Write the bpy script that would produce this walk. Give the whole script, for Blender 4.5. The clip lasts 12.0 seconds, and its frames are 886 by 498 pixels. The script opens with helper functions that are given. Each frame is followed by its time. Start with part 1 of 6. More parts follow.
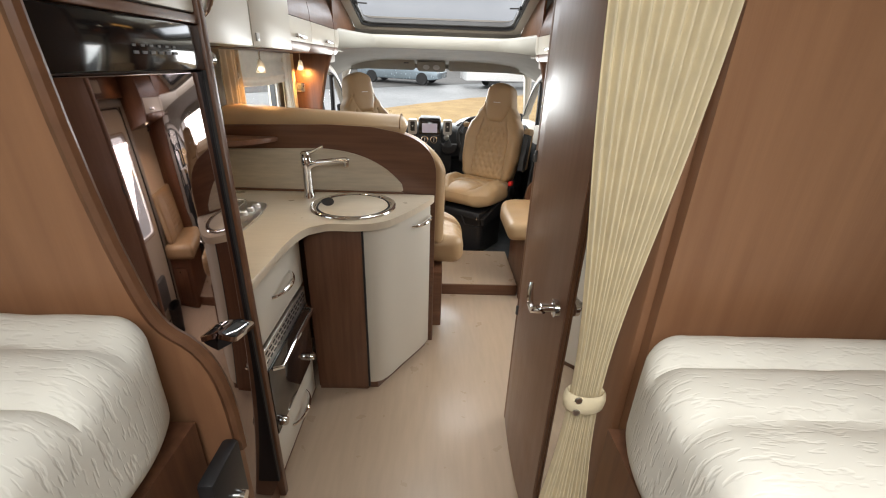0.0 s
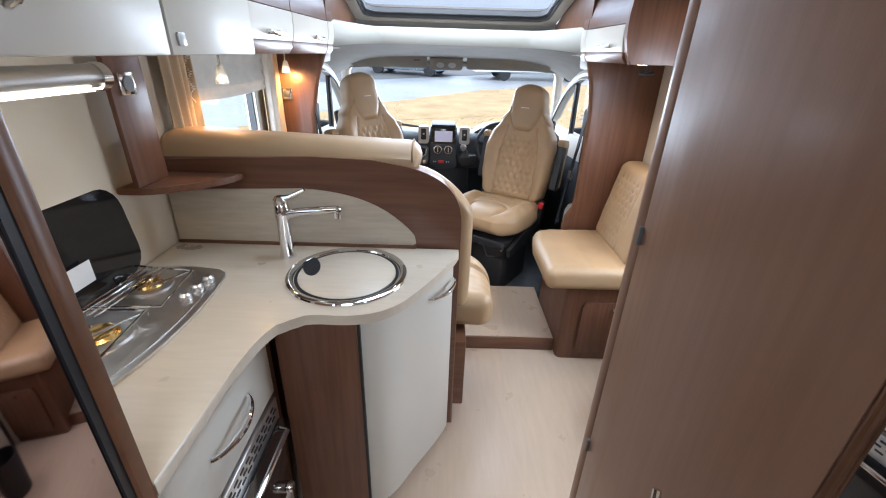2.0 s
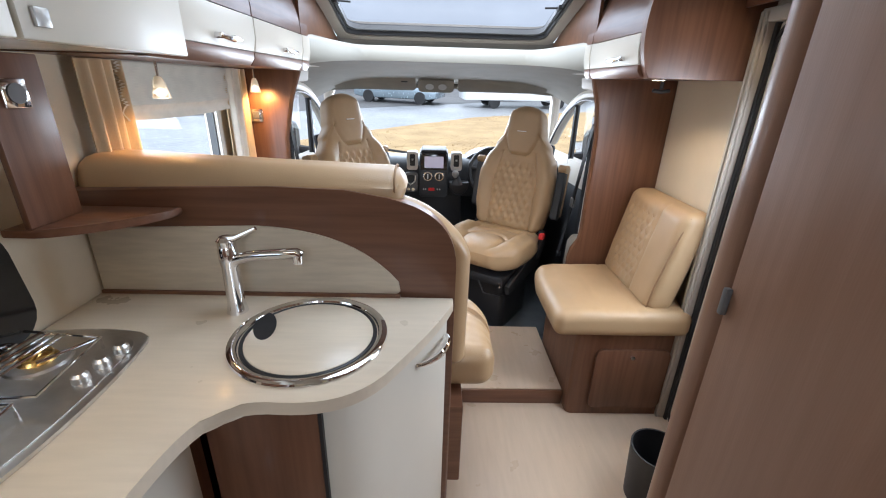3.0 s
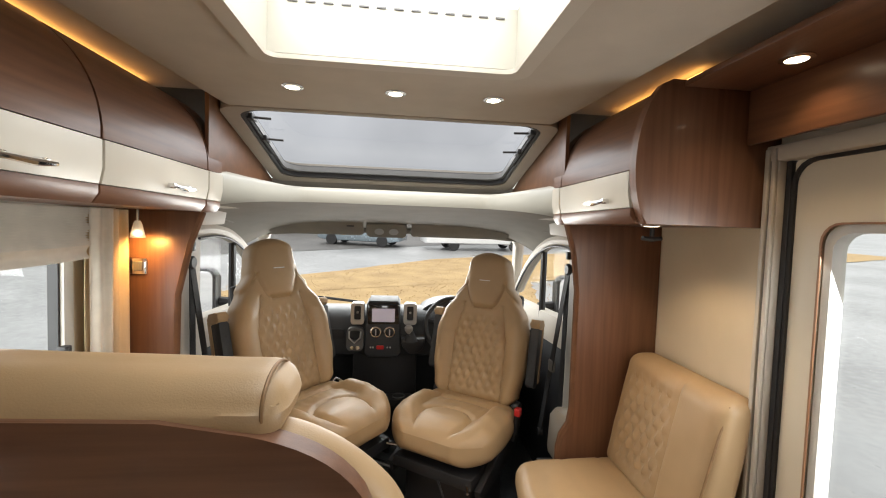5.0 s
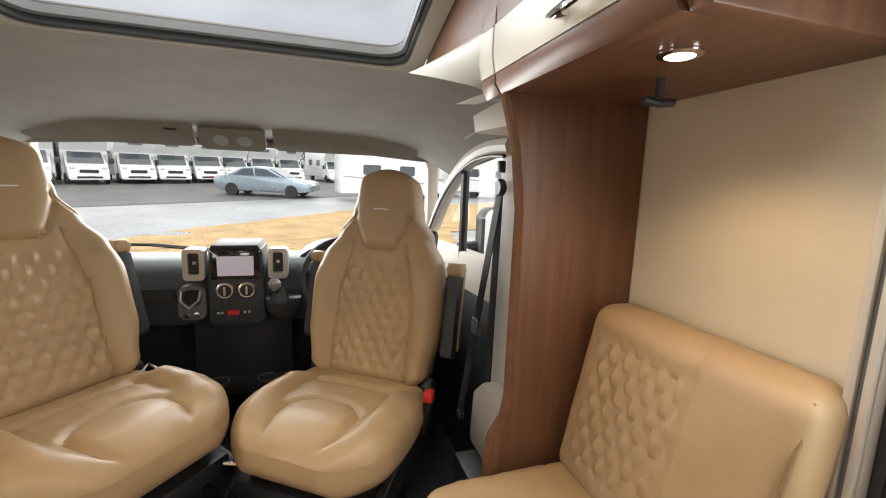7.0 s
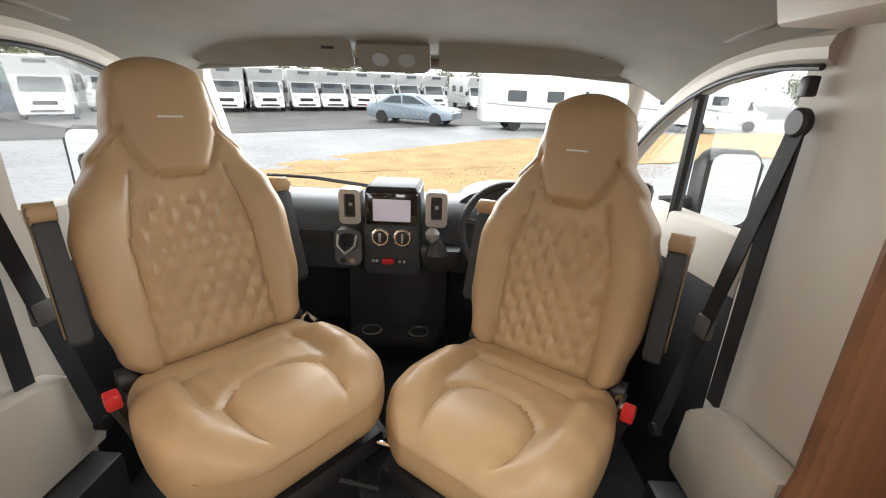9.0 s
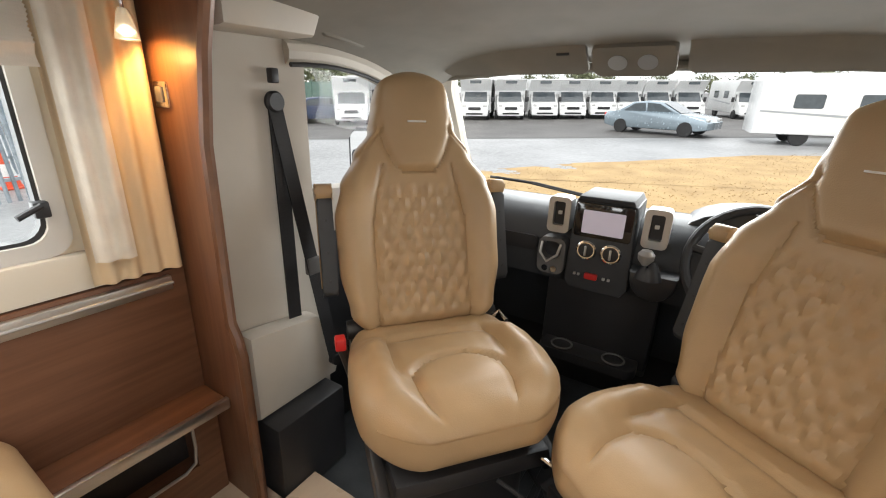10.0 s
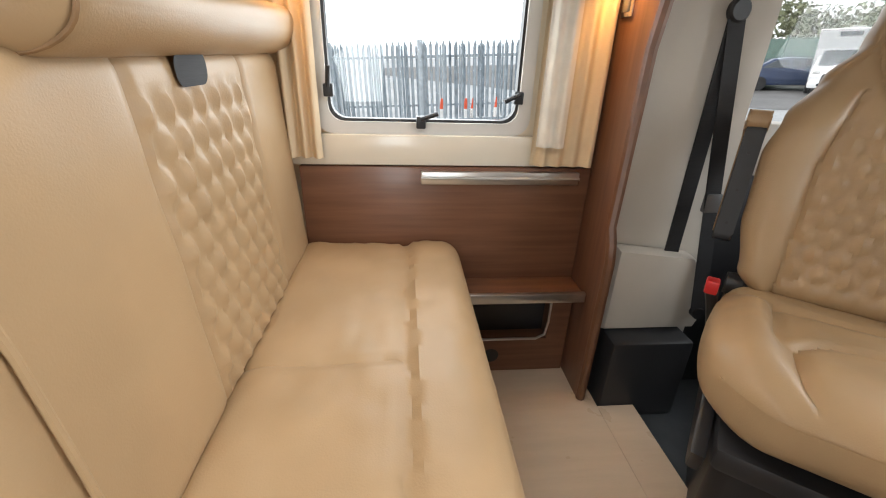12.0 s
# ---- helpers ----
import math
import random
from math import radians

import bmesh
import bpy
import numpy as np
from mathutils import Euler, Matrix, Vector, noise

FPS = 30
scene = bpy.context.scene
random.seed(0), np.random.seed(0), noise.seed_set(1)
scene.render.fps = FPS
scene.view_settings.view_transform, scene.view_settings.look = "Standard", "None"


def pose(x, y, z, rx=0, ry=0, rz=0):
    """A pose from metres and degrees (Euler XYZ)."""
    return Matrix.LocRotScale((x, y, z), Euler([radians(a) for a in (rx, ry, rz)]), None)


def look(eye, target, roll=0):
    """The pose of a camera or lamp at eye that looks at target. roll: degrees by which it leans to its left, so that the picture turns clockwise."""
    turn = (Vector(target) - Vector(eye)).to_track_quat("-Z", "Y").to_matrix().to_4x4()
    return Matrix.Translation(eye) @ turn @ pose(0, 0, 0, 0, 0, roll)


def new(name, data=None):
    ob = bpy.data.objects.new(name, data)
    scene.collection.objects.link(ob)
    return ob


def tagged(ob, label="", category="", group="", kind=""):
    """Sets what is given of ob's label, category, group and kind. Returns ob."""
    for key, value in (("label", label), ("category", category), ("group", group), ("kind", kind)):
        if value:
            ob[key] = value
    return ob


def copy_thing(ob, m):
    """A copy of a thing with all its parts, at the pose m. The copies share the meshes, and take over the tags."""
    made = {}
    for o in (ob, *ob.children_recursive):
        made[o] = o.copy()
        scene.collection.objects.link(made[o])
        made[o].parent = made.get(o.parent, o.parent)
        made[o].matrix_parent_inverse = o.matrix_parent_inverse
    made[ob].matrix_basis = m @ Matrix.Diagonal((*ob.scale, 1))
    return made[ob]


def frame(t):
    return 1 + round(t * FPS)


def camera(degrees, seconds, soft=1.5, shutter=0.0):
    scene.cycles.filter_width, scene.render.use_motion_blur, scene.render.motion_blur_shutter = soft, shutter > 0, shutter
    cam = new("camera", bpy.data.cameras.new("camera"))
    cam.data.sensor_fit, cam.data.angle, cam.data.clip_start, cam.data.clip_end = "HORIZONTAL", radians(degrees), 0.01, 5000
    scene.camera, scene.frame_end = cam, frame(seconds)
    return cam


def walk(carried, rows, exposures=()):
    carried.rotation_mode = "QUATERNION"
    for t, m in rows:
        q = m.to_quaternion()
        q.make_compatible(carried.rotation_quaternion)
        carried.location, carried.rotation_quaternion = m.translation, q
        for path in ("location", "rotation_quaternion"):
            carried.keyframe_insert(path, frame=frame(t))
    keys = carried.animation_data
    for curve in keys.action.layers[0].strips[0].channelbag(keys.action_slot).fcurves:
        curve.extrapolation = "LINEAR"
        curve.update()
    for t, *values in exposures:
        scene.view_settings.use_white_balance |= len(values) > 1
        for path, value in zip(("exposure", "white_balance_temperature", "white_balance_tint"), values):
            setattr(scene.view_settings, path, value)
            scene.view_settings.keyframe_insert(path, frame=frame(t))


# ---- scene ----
cam = camera(93.6, 12.0, soft=1.1)
PATH = [
    (0, (0.011, 0.193, 1.486), (0.054, 2.019, 0.673), 2.0),
    (0.5, (-0.018, 0.39, 1.439), (0.009, 2.21, 0.609), 2.0),
    (1, (-0.031, 0.554, 1.487), (-0.009, 2.367, 0.642), 1.9),
    (1.5, (-0.044, 0.674, 1.561), (-0.025, 2.48, 0.703), 1.9),
    (2, (-0.062, 0.818, 1.538), (-0.048, 2.626, 0.685), 1.8),
    (2.5, (-0.067, 0.999, 1.498), (-0.047, 2.822, 0.675), 2.0),
    (2.7, (-0.063, 1.041, 1.49), (-0.034, 2.877, 0.697), 1.9),
    (4.3, (-0.042, 1.439, 1.436), (0.095, 3.404, 1.089), 1.6),
    (4.5, (0.0, 1.491, 1.433), (0.133, 3.47, 1.179), 2.0),
    (5, (0.024, 1.614, 1.483), (0.236, 3.6, 1.387), 1.9),
    (5.5, (0.058, 1.77, 1.483), (0.364, 3.747, 1.469), 1.7),
    (6, (0.155, 1.957, 1.433), (0.575, 3.912, 1.404), 1.4),
    (6.5, (0.244, 2.124, 1.365), (0.776, 4.046, 1.217), 1.5),
    (6.7, (0.271, 2.198, 1.325), (0.853, 4.099, 1.116), 1.6),
    (8.3, (0.273, 2.635, 1.275), (0.689, 4.493, 0.661), 1.3),
    (8.5, (0.247, 2.663, 1.281), (0.558, 4.538, 0.657), 1.4),
    (9, (0.169, 2.702, 1.305), (0.132, 4.595, 0.66), 2.1),
    (9.5, (0.185, 2.732, 1.314), (-0.314, 4.556, 0.661), 2.0),
    (10, (0.205, 2.722, 1.3), (-0.784, 4.336, 0.656), 1.9),
    (10.5, (0.171, 2.7, 1.28), (-1.228, 3.974, 0.632), 2.0),
    (11, (0.174, 2.66, 1.261), (-1.485, 3.546, 0.58), 2.1),
    (11.5, (0.244, 2.631, 1.222), (-1.546, 3.157, 0.502), 2.3),
    (12, (0.292, 2.671, 1.167), (-1.516, 2.85, 0.329), 1.9),
]
walk(cam, [(t, look(eye, target, roll)) for t, eye, target, roll in PATH],
     exposures=[(0.0, -0.1, 6700, 10), (1.0, 0.3, 5600, 10), (2.5, 0.25, 5450, 10), (4.5, -0.22, 6900, 10), (6.5, -0.12, 6800, 10), (8.5, 0.15, 6700, 10), (9.5, 0.1, 6600, 10), (10.5, -0.1, 6900, 10), (11.0, -0.15, 7000, 10), (12.0, -0.1, 6500, 10)])

# ---- world and light ----
world = bpy.data.worlds.new("world")
scene.world = world
world.use_nodes = True
wn = world.node_tree.nodes
sky = wn.new("ShaderNodeTexSky")
sky.sky_type = "NISHITA"
sky.sun_disc = False
sky.sun_elevation = radians(48)
sky.sun_rotation = radians(160)
sky.air_density, sky.dust_density, sky.ozone_density = 1.0, 6.0, 0.6
veil = wn.new("ShaderNodeMix")
veil.data_type = "RGBA"
veil.inputs[0].default_value = 0.75
veil.inputs[7].default_value = (19.0, 19.6, 20.5, 1)
cloud_pos = wn.new("ShaderNodeTexCoord")
cloud = wn.new("ShaderNodeTexNoise")
cloud.inputs["Scale"].default_value = 2.2
cloud.inputs["Detail"].default_value = 6
cloud_ramp = wn.new("ShaderNodeMapRange")
cloud_ramp.inputs["From Min"].default_value, cloud_ramp.inputs["From Max"].default_value = 0.3, 0.7
cloud_ramp.inputs["To Min"].default_value, cloud_ramp.inputs["To Max"].default_value = 0.10, 0.15
wl = world.node_tree.links
wl.new(sky.outputs[0], veil.inputs[6])
wl.new(veil.outputs[2], wn["Background"].inputs["Color"])
wl.new(cloud_pos.outputs["Generated"], cloud.inputs["Vector"])
wl.new(cloud.outputs["Fac"], cloud_ramp.inputs["Value"])
wl.new(cloud_ramp.outputs[0], wn["Background"].inputs["Strength"])

sun = new("sun", bpy.data.lights.new("sun", "SUN"))
sun.data.energy, sun.data.angle, sun.data.color = 1.5, radians(25), (1, 0.97, 0.92)
sun.matrix_world = look((0, 0, 20), (6, 14, 0))


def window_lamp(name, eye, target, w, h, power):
    """An added area lamp that stands in for daylight at an opening."""
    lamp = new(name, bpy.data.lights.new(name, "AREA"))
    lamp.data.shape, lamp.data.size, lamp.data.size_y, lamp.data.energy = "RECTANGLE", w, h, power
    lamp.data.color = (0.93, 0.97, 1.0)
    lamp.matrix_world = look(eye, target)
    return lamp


window_lamp("roof_daylight", (0.0, 2.41, 2.1), (0.0, 2.41, 0), 0.6, 0.62, 6.5)
window_lamp("panorama_daylight", (0, 3.72, 1.98), (0, 3.3, 1.0), 1.1, 0.6, 20)
window_lamp("windscreen_daylight", (0, 4.75, 1.28), (0, 3.2, 0.6), 1.6, 0.5, 32)
window_lamp("lounge_window_daylight", (-1.10, 2.73, 1.2), (0.3, 2.9, 0.8), 0.52, 0.45, 4.5)
window_lamp("door_daylight", (1.16, 2.32, 1.13), (0.0, 2.6, 0.6), 0.4, 0.7, 10)
# Fill lamp added over the beds; no window is seen there.
window_lamp("bedroom_fill", (0, -0.2, 1.9), (0, 0.3, 0), 0.7, 0.7, 14)


def spot_light(x, y, z, power=2.2, color=(1.0, 0.72, 0.42), to=None, cone=130):
    lamp = new("downlight_glow", bpy.data.lights.new("downlight_glow", "SPOT"))
    lamp.data.energy, lamp.data.color, lamp.data.spot_size = power, color, radians(cone)
    lamp.data.spot_blend, lamp.data.shadow_soft_size = 0.6, 0.025
    lamp.matrix_world = look((x, y, z), to or (x, y, z - 1))
    return lamp


# ---- materials ----
def material(name, color, rough=0.5, metal=0.0, vary=0.06, scale=6.0, bump=0.0, bump_scale=200.0, coat=0.0, stretch=(1, 1, 1), dark=None, spread=(0.35, 0.65), emit=0.0, trans=0.0, alpha=1.0, random_piece=0.0, rough_vary=0.08):
    """Noise at two scales over a base colour, with fine relief."""
    m = bpy.data.materials.new(name)
    m.use_nodes = True
    n, l = m.node_tree.nodes, m.node_tree.links
    b = n["Principled BSDF"]
    pos = n.new("ShaderNodeNewGeometry")
    mp = n.new("ShaderNodeMapping")
    mp.inputs["Scale"].default_value = stretch
    l.new(pos.outputs["Position"], mp.inputs["Vector"])
    n1 = n.new("ShaderNodeTexNoise")
    n1.inputs["Scale"].default_value, n1.inputs["Detail"].default_value = scale, 7
    l.new(mp.outputs[0], n1.inputs["Vector"])
    r = n.new("ShaderNodeMapRange")
    r.inputs["From Min"].default_value, r.inputs["From Max"].default_value = spread
    l.new(n1.outputs["Fac"], r.inputs["Value"])
    mix = n.new("ShaderNodeMix")
    mix.data_type = "RGBA"
    lo = dark or tuple(c * (1 - 2 * vary) for c in color)
    mix.inputs[6].default_value, mix.inputs[7].default_value = (*lo, 1), (*color, 1)
    l.new(r.outputs[0], mix.inputs[0])
    out = mix.outputs[2]
    if random_piece:
        info = n.new("ShaderNodeObjectInfo")
        hsv = n.new("ShaderNodeHueSaturation")
        rr = n.new("ShaderNodeMapRange")
        rr.inputs["To Min"].default_value, rr.inputs["To Max"].default_value = 1 - random_piece, 1 + random_piece
        l.new(info.outputs["Random"], rr.inputs["Value"])
        l.new(rr.outputs[0], hsv.inputs["Value"])
        l.new(out, hsv.inputs["Color"])
        out = hsv.outputs[0]
    l.new(out, b.inputs["Base Color"])
    n3 = n.new("ShaderNodeTexNoise")
    n3.inputs["Scale"].default_value, n3.inputs["Detail"].default_value = 9, 4
    l.new(pos.outputs["Position"], n3.inputs["Vector"])
    r3 = n.new("ShaderNodeMapRange")
    r3.inputs["To Min"].default_value, r3.inputs["To Max"].default_value = max(0.0, rough - rough_vary), min(1.0, rough + rough_vary)
    l.new(n3.outputs["Fac"], r3.inputs["Value"])
    l.new(r3.outputs[0], b.inputs["Roughness"])
    b.inputs["Metallic"].default_value = metal
    b.inputs["Coat Weight"].default_value, b.inputs["Coat Roughness"].default_value = coat, 0.08
    b.inputs["Transmission Weight"].default_value, b.inputs["Alpha"].default_value = trans, alpha
    if emit:
        b.inputs["Emission Color"].default_value, b.inputs["Emission Strength"].default_value = (*color, 1), emit
    if bump:
        n2 = n.new("ShaderNodeTexNoise")
        n2.inputs["Scale"].default_value, n2.inputs["Detail"].default_value = bump_scale, 4
        l.new(mp.outputs[0], n2.inputs["Vector"])
        bp = n.new("ShaderNodeBump")
        bp.inputs["Strength"].default_value, bp.inputs["Distance"].default_value = bump, 0.004
        l.new(n2.outputs["Fac"], bp.inputs["Height"])
        l.new(bp.outputs[0], b.inputs["Normal"])
    return m


WOOD_V = material("walnut_upright", (0.175, 0.080, 0.043), 0.42, stretch=(18, 18, 0.9), scale=3.2, dark=(0.128, 0.056, 0.030), bump=0.06, bump_scale=30, coat=0.08)
WOOD_H = material("walnut_along_y", (0.175, 0.080, 0.043), 0.36, stretch=(18, 0.9, 18), scale=3.2, dark=(0.128, 0.056, 0.030), bump=0.06, bump_scale=30, coat=0.08)
WOOD_X = material("walnut_along_x", (0.175, 0.080, 0.043), 0.36, stretch=(0.9, 18, 18), scale=3.2, dark=(0.128, 0.056, 0.030), bump=0.06, bump_scale=30, coat=0.08)
WOOD_L = material("walnut_light_grain", (0.30, 0.15, 0.078), 0.4, stretch=(14, 14, 0.7), scale=2.6, dark=(0.25, 0.12, 0.062), bump=0.05, bump_scale=30)
# Lighter copy of the walnut: light on the door is put into the colour.
WOOD_LIT = material("walnut_door_lit", (0.28, 0.155, 0.098), 0.36, stretch=(18, 18, 0.9), scale=3.2, dark=(0.25, 0.135, 0.083), bump=0.05, bump_scale=30, coat=0.05)
WOOD_EDGE = material("walnut_edge", (0.16, 0.072, 0.036), 0.35, scale=20, vary=0.12)
CREAM = material("cream_laminate", (0.68, 0.62, 0.51), 0.22, scale=3, vary=0.03, coat=0.25)
CREAM_G = material("cream_gloss_door", (0.67, 0.63, 0.545), 0.36, scale=2, vary=0.02, coat=0.08)
SPLASH = material("linen_laminate", (0.60, 0.53, 0.42), 0.38, stretch=(1, 1, 8), scale=9, vary=0.07, bump=0.03, bump_scale=90)
WORKTOP = material("cream_worktop", (0.70, 0.61, 0.48), 0.3, stretch=(1.2, 10, 6), scale=7, vary=0.03, bump=0.02, bump_scale=80, coat=0.1)
WALLP = material("cream_wallboard", (0.70, 0.60, 0.45), 0.6, scale=5, vary=0.03, bump=0.05, bump_scale=260)
PANOT = material("brown_grey_plastic", (0.38, 0.335, 0.28), 0.45, scale=6, vary=0.04)
CEIL = material("grey_ceiling_cloth", (0.50, 0.45, 0.385), 0.9, scale=8, vary=0.04, bump=0.12, bump_scale=420)
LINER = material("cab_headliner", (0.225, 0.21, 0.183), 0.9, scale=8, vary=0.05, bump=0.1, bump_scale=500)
TRIM = material("cab_trim_plastic", (0.52, 0.475, 0.41), 0.55, scale=6, vary=0.03, bump=0.06, bump_scale=600)
RIMW = material("white_overcab_moulding", (0.50, 0.48, 0.42), 0.4, scale=3, vary=0.02, coat=0.1)
FLOOR = material("pale_oak_vinyl", (0.57, 0.44, 0.32), 0.3, stretch=(12, 1.6, 1), scale=3.0, vary=0.035, bump=0.05, bump_scale=40, coat=0.15)
LEATHER = material("tan_leather", (0.44, 0.295, 0.158), 0.45, scale=4, vary=0.06, bump=0.12, bump_scale=330, coat=0.03)
LEATHER_S = material("leather_seam", (0.27, 0.155, 0.07), 0.55, scale=60, vary=0.1)
CHROME = material("chrome", (0.82, 0.82, 0.83), 0.07, 1.0, vary=0.02, rough_vary=0.04)
STEEL = material("polished_steel", (0.74, 0.73, 0.71), 0.33, 1.0, vary=0.05, scale=30, rough_vary=0.08)
ALU = material("brushed_aluminium", (0.66, 0.65, 0.63), 0.32, 1.0, vary=0.05, stretch=(1, 1, 30), scale=30)
BRASS = material("brass_burner", (0.72, 0.47, 0.16), 0.25, 1.0, vary=0.08, scale=40)
BLACKG = material("black_glass", (0.012, 0.012, 0.013), 0.08, vary=0.1, coat=0.5, rough_vary=0.04)
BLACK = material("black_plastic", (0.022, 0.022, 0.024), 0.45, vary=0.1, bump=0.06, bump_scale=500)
DASH = material("charcoal_dashboard", (0.036, 0.039, 0.043), 0.55, vary=0.08, bump=0.12, bump_scale=700)
GREYP = material("grey_plastic", (0.13, 0.13, 0.13), 0.5, vary=0.06, bump=0.05, bump_scale=500)
SILVERP = material("silver_plastic", (0.50, 0.50, 0.49), 0.32, 0.6, vary=0.03)
RUBBER = material("dark_rubber_mat", (0.06, 0.066, 0.072), 0.36, vary=0.15, scale=12, bump=0.1, bump_scale=160)
RED = material("red_plastic", (0.55, 0.02, 0.02), 0.4, vary=0.05)
FRIDGE = material("mirror_smoked", (0.46, 0.37, 0.36), 0.035, 1.0, vary=0.02, rough_vary=0.02)
MIRROR = material("mirror_silvered", (0.86, 0.86, 0.85), 0.01, 1.0, vary=0.0, rough_vary=0.0)
CURTAIN = material("cream_curtain", (0.74, 0.64, 0.44), 0.85, scale=30, vary=0.04, bump=0.15, bump_scale=700)
VOILE = material("ivory_curtain", (0.66, 0.52, 0.34), 0.85, scale=20, vary=0.05, bump=0.15, bump_scale=600, stretch=(1, 1, 0.2))
BLIND = material("white_blind_cloth", (0.72, 0.67, 0.58), 0.85, scale=20, vary=0.05, bump=0.2, bump_scale=300)
QUILT = material("white_quilted_mattress", (0.75, 0.73, 0.665), 0.85, scale=14, vary=0.03, bump=0.35, bump_scale=260)


def stitch_ticks(m):
    """Short slanting stitches pressed into the cloth."""
    n, l = m.node_tree.nodes, m.node_tree.links
    pos, turn, tick, low, bp = [n.new("ShaderNode" + k) for k in ("NewGeometry", "Mapping", "TexNoise", "MapRange", "Bump")]
    turn.inputs["Rotation"].default_value = (0, 0, radians(35))
    turn.inputs["Scale"].default_value = (42, 140, 30)
    tick.inputs["Scale"].default_value, tick.inputs["Detail"].default_value = 1.0, 1
    low.inputs["From Min"].default_value, low.inputs["From Max"].default_value = 0.30, 0.47
    bp.inputs["Strength"].default_value, bp.inputs["Distance"].default_value = 0.28, 0.003
    l.new(pos.outputs["Position"], turn.inputs["Vector"])
    l.new(turn.outputs[0], tick.inputs["Vector"])
    l.new(tick.outputs["Fac"], low.inputs["Value"])
    l.new(low.outputs[0], bp.inputs["Height"])
    l.new(bp.outputs[0], n["Principled BSDF"].inputs["Normal"])


stitch_ticks(QUILT)
FRAMEP = material("window_frame_grey", (0.60, 0.58, 0.54), 0.4, vary=0.03)
BELT = material("black_webbing", (0.018, 0.018, 0.02), 0.7, stretch=(1, 1, 60), scale=20, vary=0.2, bump=0.2, bump_scale=50)
PAPER = material("white_paper", (0.8, 0.8, 0.78), 0.6, vary=0.02)
SCREEN = material("lit_screen", (0.48, 0.44, 0.52), 0.15, vary=0.05, emit=0.35)
LAMPW = material("warm_lamp_lens", (1.0, 0.85, 0.62), 0.3, vary=0.0, emit=9.0)
LAMPO = material("amber_led_strip", (1.0, 0.52, 0.14), 0.4, vary=0.0, emit=6.0)
FROST = material("frosted_lamp_glass", (0.75, 0.72, 0.66), 0.25, vary=0.02, trans=0.4)


def glass_material(name, tint=(1, 1, 1), gloss=0.06):
    """Thin clear pane: lets light straight through, with a little gloss."""
    m = bpy.data.materials.new(name)
    m.use_nodes = True
    n, l = m.node_tree.nodes, m.node_tree.links
    n.remove(n["Principled BSDF"])
    a, g, mx = n.new("ShaderNodeBsdfTransparent"), n.new("ShaderNodeBsdfGlossy"), n.new("ShaderNodeMixShader")
    a.inputs[0].default_value, g.inputs["Roughness"].default_value = (*tint, 1), 0.02
    mx.inputs[0].default_value = gloss
    l.new(a.outputs[0], mx.inputs[1])
    l.new(g.outputs[0], mx.inputs[2])
    l.new(mx.outputs[0], n["Material Output"].inputs["Surface"])
    return m


GLASS = glass_material("clear_pane", (0.97, 0.985, 0.98), 0.025)
GLASS_T = glass_material("tinted_roof_pane", (0.36, 0.37, 0.39), 0.05)
GLASS_M = glass_material("clear_cover", (0.8, 0.8, 0.8), 0.25)


# ---- helpers for shapes ----
PLACE = {}


def thing(name, label, category, at=(0, 0, 0), group="", kind=""):
    ob = new(name)
    ob.empty_display_size = 0.1
    ob.location = at
    PLACE[ob.name] = Vector(at)
    return tagged(ob, label, category, group, kind)


def part(name, bm, mat, parent=None, label="", smooth=True, angle=35):
    """Links a bmesh, given in world coordinates, as one mesh under a thing or part."""
    at = PLACE[parent.name] if parent else Vector((0, 0, 0))
    bmesh.ops.recalc_face_normals(bm, faces=bm.faces[:])
    me = bpy.data.meshes.new(name)
    bm.to_mesh(me)
    bm.free()
    if at.length:
        me.transform(Matrix.Translation(-at))
    me.materials.append(mat)
    if smooth:
        me.shade_smooth()
        me.set_sharp_from_angle(angle=radians(angle))
    ob = new(name, me)
    ob.parent = parent
    PLACE[ob.name] = at
    return tagged(ob, label)


def solo(name, bm, mat, label, category="", group="", kind="", **kw):
    ob = part(name, bm, mat, None, "", **kw)
    return tagged(ob, label, category, group, kind)


def setting(name, bm, mat, label, category="structure", **kw):
    return solo(name, bm, mat, label, category, "", "structure", **kw)


def box(x0, x1, y0, y1, z0, z1, bevel=0.0, segs=2, bm=None):
    own = bmesh.new()
    bmesh.ops.create_cube(own, size=1)
    for v in own.verts:
        v.co = Vector((x0 + (v.co.x + 0.5) * (x1 - x0), y0 + (v.co.y + 0.5) * (y1 - y0), z0 + (v.co.z + 0.5) * (z1 - z0)))
    if bevel:
        bmesh.ops.bevel(own, geom=own.edges[:], offset=bevel, segments=segs, affect="EDGES", profile=0.5)
    return join(bm, own)


def join(bm, own):
    if bm is None:
        return own
    me = bpy.data.meshes.new("tmp")
    own.to_mesh(me)
    own.free()
    bm.from_mesh(me)
    bpy.data.meshes.remove(me)
    return bm


